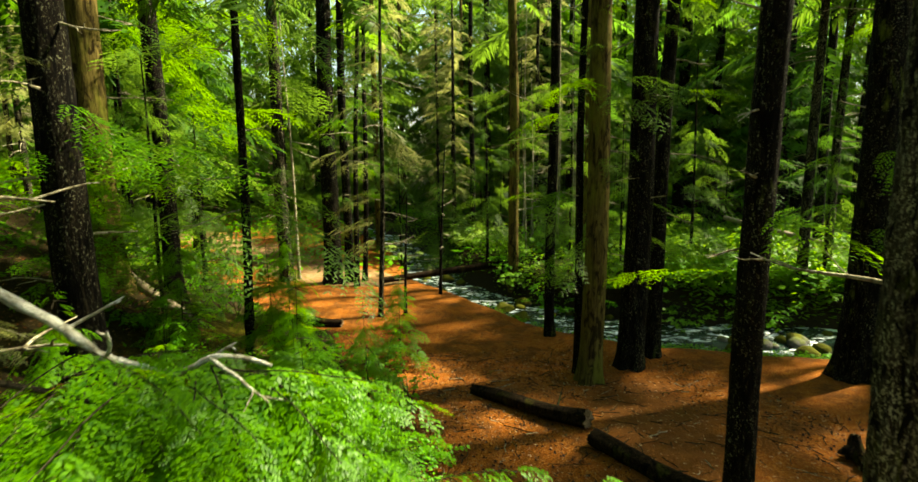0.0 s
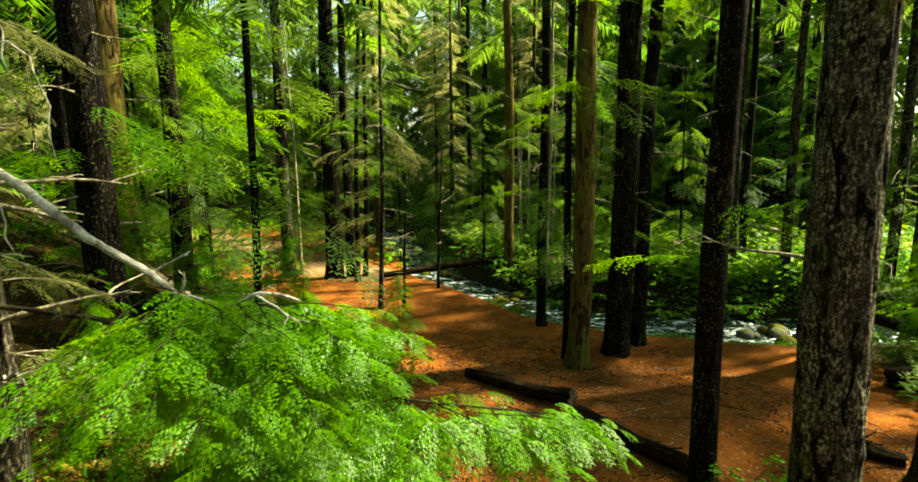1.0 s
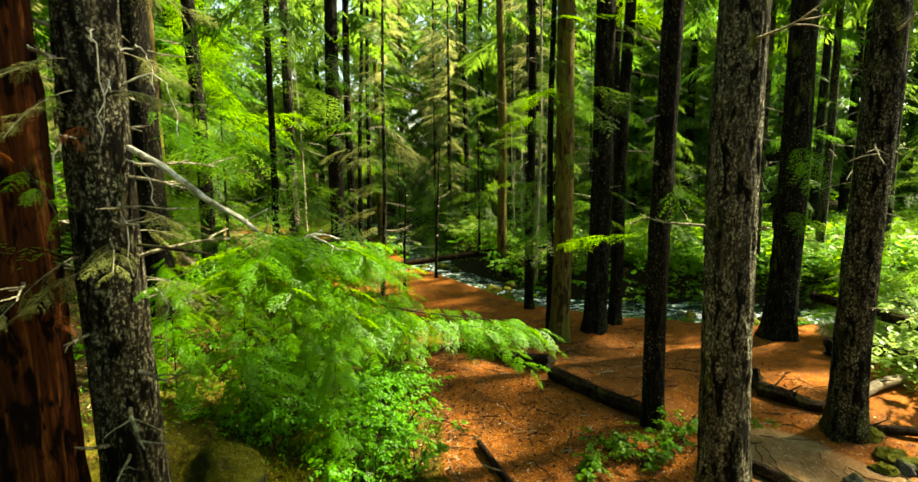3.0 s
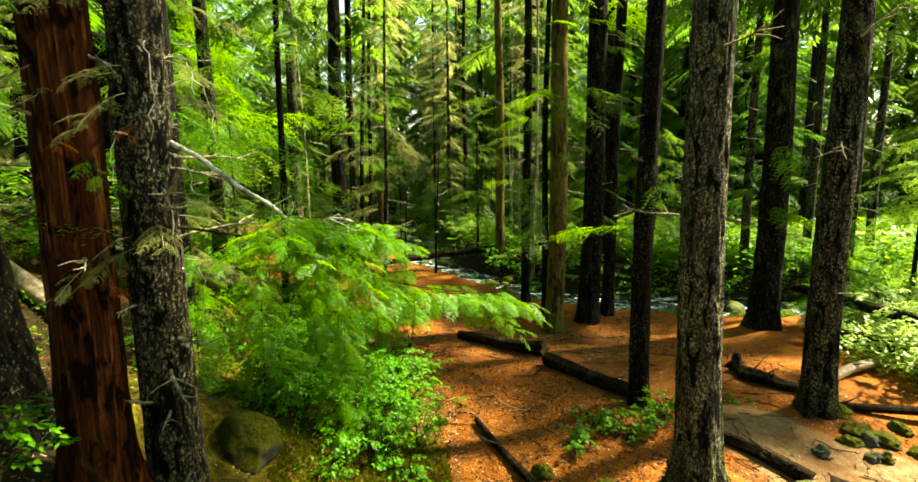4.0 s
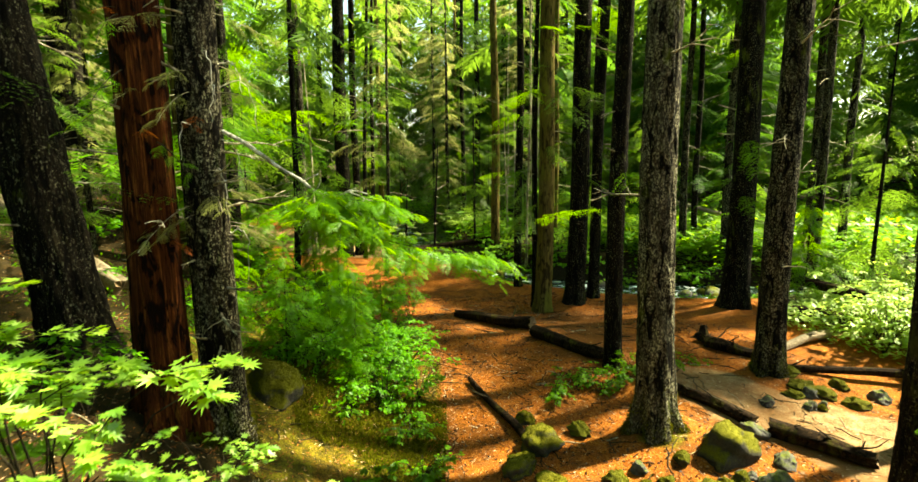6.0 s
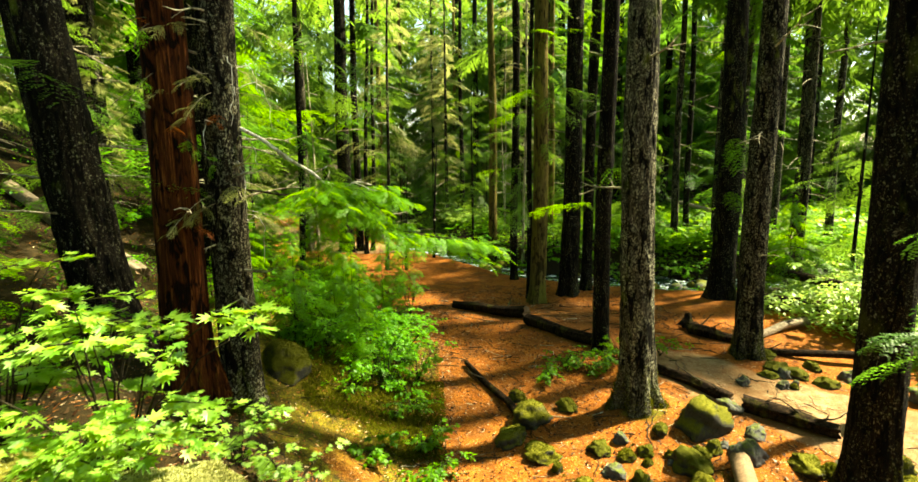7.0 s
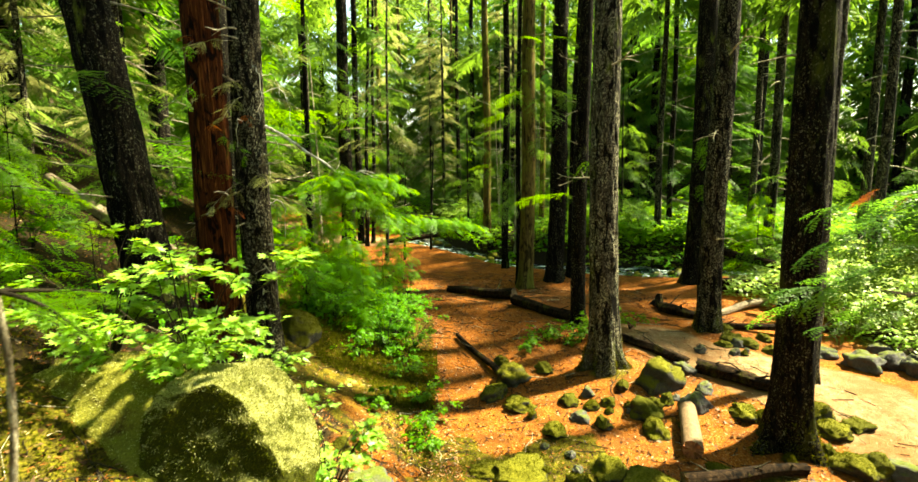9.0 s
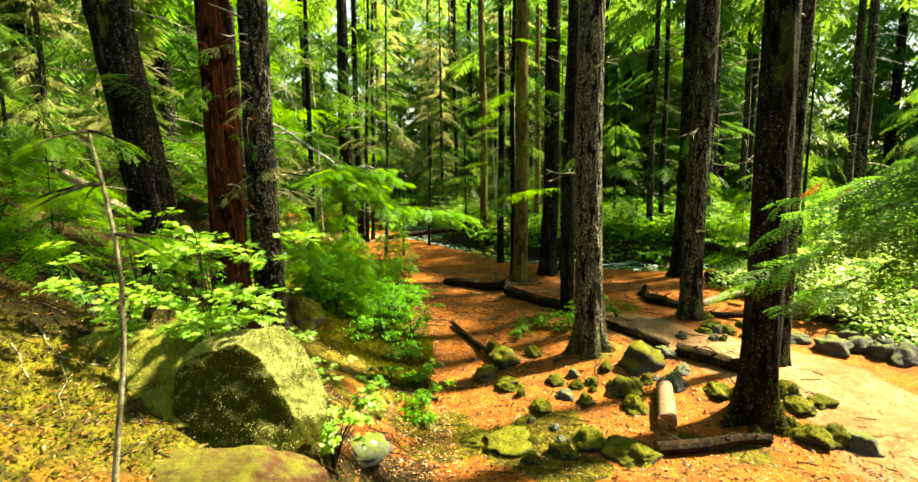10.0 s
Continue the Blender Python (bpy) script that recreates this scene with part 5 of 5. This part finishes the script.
# young hemlocks, placed: kind, place, size, turn
UNDER_TREES = [(1, -1.3, 4.1, 0.62, 30), (1, -1.9, 5.0, 0.6, 130), (1, -1.7, 5.6, 0.75, 250), (1, -2.0, 6.3, 0.7, 90), (1, -2.2, 7.0, 0.85, 10), (1, -1.5, 8.3, 0.75, 200), (1, -2.4, 4.2, 0.8, 310), (1, -6.2, 1.2, 1.0, 30), (1, -5.4, 7.6, 1.0, 230), (1, -3.2, 9.0, 0.9, 190), (0, -5.2, 9.3, 0.8, 250), (1, -4.0, 7.6, 0.8, 20), (1, 9.3, 9.8, 1.2, 44), (1, -3.3, 4.3, 0.8, 66), (1, -4.2, -0.2, 0.95, 15), (0, -5.8, 4.2, 0.8, 160), (0, -8.8, 9.0, 1.0, 40), (0, -7.2, 3.0, 0.9, 10), (0, 13.2, 6.5, 1.0, 70), (2, 14.5, 9.5, 1.0, 30)]
SLOPE_YOUNG = [(1, -3.7, 11.5, 1.0, 60), (2, -7.5, 12.5, 0.9, 100), (0, -6.6, 13.8, 1.0, 300), (0, 5.2, 17.5, 1.0, 33), (2, 7.8, 18.2, 0.9, 99), (0, 10.5, 15.5, 1.1, 11), (2, 11.5, 10.5, 0.9, 222), (1, -1.3, 11.3, 0.8, 77), (2, -9.5, 15.5, 1.0, 10), (0, 12.0, 14.0, 0.9, 200)]
FAR_YOUNG = [(0, 1.0, 20.3, 1.25, 10), (0, -0.4, 28.6, 1.1, 10), (2, -0.9, 24.5, 1.0, 80), (0, -2.6, 24.0, 0.9, 140), (0, 4.2, 20.5, 1.1, 111), (2, 2.6, 32, 1.0, 140), (2, 3.0, 28, 1.1, 300), (0, -4.5, 26, 1.1, 100), (2, -7.5, 24, 1.0, 100), (0, -9.5, 20, 1.0, 30)]
for i, x, y, size, a in UNDER_TREES + SLOPE_YOUNG + FAR_YOUNG:
    put("young", i, x, y, size, a)

g = np.random.default_rng(99)
kept = []
for k in range(2500):
    x, y = -45 + 90 * g.random(), 6 + 56 * g.random()
    if len(kept) > 76:
        break
    if y < 20.5 and -7 < x < 9:
        continue
    if y < 14 and 0 < x < 12 or 7 < x < 30 and y < 19 + 0.15 * x:
        continue
    if x > 8 and g.random() < 0.25 or abs(y - 20.3 - 0.21 * (x + 4)) < 2.7 and -8 < x < 24:
        continue
    if 3 < x < 9 and 22.5 < y < 28.5:
        continue
    if abs(x) > 0.95 * (y + 9) + 3 or away(TRAIL, x, y) < 1.8 or away(STREAM, x, y) < 1.5:
        continue
    if any((x - a) ** 2 + (y - b) ** 2 < (1.7 + 0.03 * y) ** 2 for a, b in kept):
        continue
    kept.append((x, y))
    put("tall", int(g.choice(4, p=[0.15, 0.25, 0.2, 0.4] if -0.34 < x / (y + 1) < 0.06 or x < -12 else [0.28, 0.1, 0.6, 0.02])), x, y, 0.85 + 0.35 * g.random(), 360 * g.random())

for x, y, s, a in ((-7.6, 4.6, 0.6, 40), (-9.2, 6.6, 0.7, 140), (-6.4, 5.9, 0.5, 220), (-8.6, 2.6, 0.6, 300)):
    put("tall", 3, x, y, s, a)

# boughs that close the gap behind the stream
for k, (kind, i, x, y, sc) in enumerate((('young', 2, 1.2, 30.5, 1.0), ('young', 2, 2.6, 28.4, 1.1), ('young', 0, -0.2, 27.0, 1.5), ('tall', 0, 1.5, 29.5, 0.9), ('tall', 1, 5.0, 33.0, 0.9), ('tall', 3, -1.2, 31.5, 1.1), ('tall', 0, 3.4, 33.5, 1.0), ('tall', 1, 0.2, 35.5, 1.0), ('tall', 0, 6.2, 31.0, 0.95), ('young', 2, 6.6, 24.6, 1.1))):
    put(kind, i, x, y, sc, 61 * k)

for k, (x, y) in enumerate(((11.5, 25.0), (14.0, 24.0), (16.5, 26.5), (19.0, 24.5), (13.0, 29.0), (18.0, 30.5), (9.8, 28.0))):
    put("tall", 2 if k % 3 else 0, x, y, 0.95 + 0.1 * math.sin(k * 3), 47 * k)

# low young hemlocks that fill the floor of the wood behind the stream
for k, (x, y) in enumerate(((3.4, 21.5), (5.0, 22.8), (6.4, 21.2), (8.0, 22.5), (9.6, 21.5), (11.2, 23.0), (4.2, 24.8), (7.2, 25.4), (2.0, 26.4))):
    put("young", 0, x, y, 0.62 + 0.08 * (k % 3), 71 * k)

# tall trees added past the clearing, their unseen tops placed to shade the trail
for i, x, y, s in ((4, 11.8, 8.6, 1.0), (4, 12.9, 10.6, 1.0), (4, 12.2, 14.4, 1.05), (4, 14.5, 16.0, 1.0), (4, 10.9, 12.0, 1.0), (4, 10.0, 15.7, 1.0), (4, 12.6, 16.4, 1.0), (4, 8.9, 16.8, 1.0)):
    put("tall", i, x, y, s, 57 * x)

# trees added round the right side and behind, mostly unseen, to hold back light
for k, (i, x, y) in enumerate(((0, 33.0, 15.5), (2, 27.0, 27.0), (0, 31.0, 24.0), (0, 34.0, 19.0), (0, -6.5, -7.5), (2, -3.0, -11.0), (0, 0.5, -14.0), (0, 7.5, -9.0), (2, 11.0, -12.0), (0, 10.5, -5.5), (1, -9.0, -3.5),
                               (2, -11.0, 2.0), (0, 14.0, -8.0))):
    put("tall", i, x, y, 1.0 + 0.1 * math.sin(k * 7), 77 * k)

# unseen ring of trees added behind the camera to block sky light
for k in range(22):
    a = 2.0 + 2.6 * k / 21
    r = 13.5 + 4.5 * (k % 3)
    put("tall", (0, 2, 0, 1)[k % 4], 1.0 + r * math.sin(a) * 1.25, -1.0 + r * math.cos(a), 1.0 + 0.12 * math.sin(k * 5), 83 * k)

# the wood farther off: boughs beyond counting
n = 7000
u = g.random(n)
ang = (g.random(n) - 0.5) * 2.3
dist = 44 + 26 * g.random(n)
x, y = np.sin(ang) * dist, np.cos(ang) * dist - 6
o = np.stack([x, y, land(x, y) + 22 * g.random(n) ** 1.2], -1)
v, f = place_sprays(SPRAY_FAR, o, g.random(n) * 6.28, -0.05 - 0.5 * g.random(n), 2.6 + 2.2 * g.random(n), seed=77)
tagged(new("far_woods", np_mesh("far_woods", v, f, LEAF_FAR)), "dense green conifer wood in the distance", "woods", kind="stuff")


# ---------------------------------------------------------------- low cover and litter
def scatter(name, label, category, n, where, size, mat, lift, seed, slim=0.5, tilt=0.9):
    """Loose flat bits over the ground, where the rule allows."""
    g = np.random.default_rng(seed)
    x, y = where(g, n)
    k = len(x)
    z = land(x, y) + lift * g.random(k)
    a = g.random(k) * 6.28
    t = (g.random(k) - 0.35) * tilt
    d = np.stack([np.cos(a) * np.cos(t), np.sin(a) * np.cos(t), np.sin(t)], -1)
    sdir = np.stack([-np.sin(a), np.cos(a), 0.5 * (g.random(k) - 0.5)], -1)
    L = (size * (0.5 + g.random(k)))[:, None]
    p = np.stack([x, y, z], -1)
    if size < 0.06:
        v = np.stack([p - sdir * L * slim * 0.6, p + sdir * L * slim * 0.6, p + d * L], 1).reshape(-1, 3)
        return tagged(new(name, np_mesh(name, v, np.arange(3 * k).reshape(-1, 3), mat)), label, category, kind="stuff")
    v = np.stack([p, p + d * L * 0.5 - sdir * L * slim * 0.5, p + d * L, p + d * L * 0.5 + sdir * L * slim * 0.5], 1).reshape(-1, 3)
    return tagged(new(name, np_mesh(name, v, np.arange(4 * k).reshape(-1, 4), mat)), label, category, kind="stuff")


def on_slope(g, n):
    y = 3 + 19 * g.random(n)
    x = bank_foot(y) - 0.1 - 9 * g.random(n) ** 1.6
    ok = fbm(x * 1.6, y * 1.6, 61) > 0.05
    return x[ok], y[ok]


def on_moss(g, n):
    y = -5 + 17 * g.random(n)
    x = bank_foot(y) + 0.3 - 6 * g.random(n) ** 1.4
    ok = (y > 2.2) | (fbm(x * 1.7, y * 1.7, 73) > 0.35)
    return x[ok], y[ok]


def on_far_bank(g, n):
    x = -4 + 26 * g.random(n)
    y = np.interp(x, [-4, -1.5, 1.2, 2.9, 6.4, 9, 14, 22], [31, 24.5, 17.8, 15.7, 14.6, 14.2, 13.2, 11.5]) + 9 * g.random(n) ** 1.8
    ok = far_side(x, y) & (away(STREAM, x, y) > 0.95) & (fbm(x * 1.3, y * 1.3, 81) > -0.55)
    return x[ok], y[ok]


def on_right(g, n):
    x, y = 7.6 + 10 * g.random(n) ** 1.3, 3 + 9 * g.random(n)
    ok = (x + 0.35 * y > 10.4) & (x - 0.9 * y > 0.3) & (away(STREAM, x, y) > 0.9)
    return x[ok], y[ok]


def on_flat(g, n):
    y = -4 + 16 * g.random(n)
    x = bank_foot(y) - 0.6 + 8 * g.random(n)
    ok = away(STREAM, x, y) > 1.2
    return x[ok], y[ok]


def near_shore(g, n):
    x, y = -1 + 13 * g.random(n), 9.8 + 6 * g.random(n)
    d = away(STREAM, x, y)
    ok = ~far_side(x, y) & (d > 0.8) & (d < np.interp(x, [0, 4], [1.5, 2.5]))
    return x[ok], y[ok]


scatter("ground_plants", "low green plants carpeting the wooded slope", "plants", 22000, on_slope, 0.07, LEAF_SHRUB, 0.16, 1, 0.4, 1.8)
scatter("moss_cover", "olive moss and litter on the bank", "moss", 34000, on_moss, 0.035, LEAF_MOSS, 0.03, 2)
def mossy_foot(g, n):
    x, y = -2.9 + 3.0 * g.random(n), 1.4 + 3.2 * g.random(n)
    ok = (x < bank_foot(y) + 0.35) & (fbm(x * 2.6, y * 2.6, 91) > -0.1)
    return x[ok], y[ok]


scatter("moss_hummocks", "shaggy olive moss over the foot of the bank", "moss", 36000, mossy_foot, 0.055, LEAF_MOSS, 0.07, 16, 0.25, 2.4)
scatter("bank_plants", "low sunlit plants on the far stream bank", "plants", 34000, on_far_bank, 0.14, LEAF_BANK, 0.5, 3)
scatter("clearing_plants", "dense sunlit plants beside the fallen logs", "plants", 34000, on_right, 0.12, LEAF_BANK_LIT, 0.4, 4)


def over_stream(g, n):
    x, y = 6 + 22 * g.random(n), 14.5 + 9 * g.random(n)
    ok = far_side(x, y) & (away(STREAM, x, y) > 1.1)
    return x[ok], y[ok]


scatter("clearing_growth", "bright low growth in the clearing beyond the stream", "plants", 30000, over_stream, 0.26, LEAF_BANK, 0.7, 15)

def far_floor(g, n):
    x, y = -45 + 90 * g.random(n), 20 + 30 * g.random(n)
    ok = (away(STREAM, x, y) > 1.2) & (away(TRAIL, x, y) > 1.0)
    return x[ok], y[ok]


scatter("floor_plants", "low green plants covering the floor of the wood", "plants", 30000, far_floor, 0.34, LEAF_SHRUB, 0.55, 9)
scatter("shore_plants", "mossy green plants along the stream edge", "plants", 22000, near_shore, 0.07, LEAF_SHRUB, 0.12, 5)
LITTER = leaf_material("fallen_needles", (0.10, 0.03, 0.008), (0.34, 0.13, 0.03), (0.3, 0.12, 0.03), 0.1, 0.02, (0.62, 0.5, 0.32))
scatter("needle_litter", "rust-brown fallen needles and pale leaf bits", "litter", 30000, on_flat, 0.045, LITTER, 0.012, 6, 0.22, 0.3)


def on_bank(g, n):
    y = -4 + 14 * g.random(n)
    x = bank_foot(y) + 0.5 - 8 * g.random(n) ** 1.5
    return x, y


scatter("bank_litter", "rust-brown needles fallen over the mossy bank", "litter", 26000, on_bank, 0.05, LITTER, 0.03, 7, 0.22, 0.4)

# a bough that hangs in from a hemlock beside the path
t = stem_tree(7.2, -1.7, 0.34, (0, 0), BARK_GREY, "hemlock with long drooping boughs beside the path", seed=61, sides=24, branches=0, crown_n=16, crown_from=17)
for k, (zz, az, L, ti) in enumerate(((4.3, 2.63, 3.7, -0.42), (4.6, 2.45, 3.2, -0.3), (4.7, 2.7, 3.3, -0.36), (3.9, 2.6, 3.2, -0.42), (4.2, 2.3, 2.7, -0.28), (4.4, 2.8, 2.9, -0.4), (3.5, 2.5, 2.6, -0.35), (4.0, 2.68, 3.5, -0.36))):
    bough(t, (-0.1, 0.1, zz), az, L, ti, 560 + k, 28, 0.68, SPRAY_SOFT, LEAF_FIR_SHADED, 0.05)

for k, (a, b, c) in enumerate(((-2.25, 1.3, 3.85), (-1.95, 1.25, 3.8))):
    bough(t, (a, b, c), 2.6, 0.35, -0.5, 590 + k, 6, 0.16, SPRAY_NEAR, LEAF_RUST, thick=0.003, name="dead_sprig")

# extra crown added above the view to shade the hanging boughs
v, f = crown(5.6, 8.6, 44, 2.2, SPRAY_FAR, 63, 0.4)
tagged(part_np("crown", v, f, LEAF_FIR, t, "dense green boughs added out of view for shade"), kind="stuff")

# a bent young hemlock on the bank, close by
e = thing("hemlock_sapling", -0.72, -4.65, z_at(-0.72, -4.65), "thin bent hemlock sapling with flat green boughs", "tree", "young hemlocks")
tall = 3.78 - e.location.z
zs = np.linspace(-0.1, tall, 18)
pts = np.stack([0.045 * np.sin(zs * 3.1) - 0.03 + 0.01 * zs, 0.03 * np.cos(zs * 2.3), zs], -1)
v, f, _ = tube(pts, 0.022 * (1 - 0.75 * zs / tall), 8, seed=4, rough=0.25, caps=False)
part_np("trunk", v, f, TWIG, e, "pale grey bark", smooth=True)
for k in range(8):
    bough(e, pts[15 + k % 3], k * 2.4, 0.26, -0.05, 580 + k, 7, 0.14, SPRAY_NEAR, LEAF_NEAR)


# fallen twigs, too many to count
def sticks(name, label, n, where, mat, seed, length=0.35, r=0.006):
    g = np.random.default_rng(seed)
    x, y = where(g, n)
    parts = []
    for a, b in zip(x, y):
        L = length * (0.3 + 1.2 * g.random() ** 2)
        az = g.random() * 6.28
        t = np.linspace(-0.5, 0.5, 4)
        px = a + L * t * math.cos(az) + 0.04 * L * np.sin(t * 9)
        py = b + L * t * math.sin(az)
        p = np.stack([px, py, land(px, py) + r + 0.02 * g.random() + 0.1 * L * t * (g.random() - 0.5)], -1)
        parts.append(tube(p, np.full(4, r * (0.4 + g.random())), 4, caps=False)[:2])
    v, f = merge(parts)
    return tagged(new(name, np_mesh(name, v, f, mat, True)), label, "twigs", kind="stuff")


sticks("fallen_twigs", "dark fallen twigs strewn over the litter", 1100, on_flat, TWIG_DARK, 81)
sticks("pale_twigs", "pale bleached twigs strewn over the litter", 160, on_flat, TWIG, 82)
sticks("bank_twigs", "fallen twigs on the mossy bank", 420, on_bank, TWIG_DARK, 83, 0.45)


def on_tufts(g, n):
    x, y = -0.6 + 6 * g.random(n), -2 + 6.2 * g.random(n)
    k = fbm(x * 1.9 + 5, y * 1.9, 51) + 0.9 * np.exp(-((x - 3.22) ** 2 + (y - 3.4) ** 2) / 0.2) + 0.8 * np.exp(-((x - 4.7) ** 2 + (y - 0.45) ** 2) / 0.2) > 0.5
    return x[k], y[k]


scatter("moss_patches", "yellow-green moss growing in patches through the litter", "moss", 60000, on_tufts, 0.03, LEAF_MOSS, 0.035, 8, 0.3, 1.6)


def off_sand(g, n):
    x, y = on_flat(g, n)
    ok = away(SIDE, x, y) > 1.0
    return x[ok], y[ok]


BARK_BITS = leaf_material("bark_bits", (0.006, 0.003, 0.0015), (0.05, 0.022, 0.009), (0.05, 0.02, 0.008), 0.05, 0.01, (0.2, 0.13, 0.07))
scatter("bark_debris", "dark bark chips and cone scales in the litter", "litter", 14000, off_sand, 0.045, BARK_BITS, 0.02, 12, 0.6, 0.9)


def close_bank(g, n):
    x, y = -4.2 + 4.6 * g.random(n), -5.6 + 6.6 * g.random(n)
    return x, y


def close_moss(g, n):
    x, y = close_bank(g, n)
    ok = fbm(x * 2.3 + 1, y * 2.3, 71) > np.where(y < -1.5, -0.15, 0.35)
    return x[ok], y[ok]


scatter("close_moss", "thick yellow-green moss cushions on the near bank", "moss", 46000, close_moss, 0.028, LEAF_MOSS, 0.04, 13, 0.3, 1.8)
scatter("close_litter", "bark chips and dry needles on the near bank", "litter", 4500, close_bank, 0.05, BARK_BITS, 0.03, 14, 0.5, 0.9)
sticks("close_twigs", "dark broken twigs on the near bank", 260, close_bank, TWIG_DARK, 85, 0.4)
sticks("close_pale_twigs", "pale dead twigs on the near bank", 60, close_bank, TWIG, 86, 0.5)


# moss creeping up the roots of the nearest trees
def root_moss(tree, n, seed, top=0.7):
    g = np.random.default_rng(seed)
    me = [c for c in tree.children if c.name.startswith("trunk")][0].data
    co = np.array([v.co[:] for v in me.vertices])
    co = co[(co[:, 2] > -0.25) & (co[:, 2] < top)]
    w = np.exp(-np.clip(co[:, 2], 0, 9) * 4.5 / top) * (0.25 + (fbm(co[:, 0] * 6, co[:, 1] * 6 + co[:, 2] * 4, seed) > 0))
    p = co[g.choice(len(co), n, p=w / w.sum())] + 0.012 * g.normal(size=(n, 3))
    out = p * np.array([1, 1, 0])
    d = out / (np.linalg.norm(out, axis=1)[:, None] + 1e-6) + np.array([0, 0, 0.4]) + 0.6 * g.normal(size=(n, 3))
    d /= np.linalg.norm(d, axis=1)[:, None]
    side = np.cross(d, g.normal(size=(n, 3)))
    side /= np.linalg.norm(side, axis=1)[:, None]
    L = 0.03 * (0.5 + g.random(n))[:, None]
    v = np.stack([p - side * L * 0.2, p + side * L * 0.2, p + d * L], 1).reshape(-1, 3)
    tagged(part_np("root_moss", v, np.arange(3 * n).reshape(-1, 3), LEAF_MOSS, tree, "green moss on the roots"), kind="stuff")


for k, (tree, n) in enumerate(((TREE_A, 9000), (TREE_E, 5000), (TREE_D, 3000), (TREE_B, 3000), (TREE_C, 1500))):
    root_moss(tree, n, 31 + k)
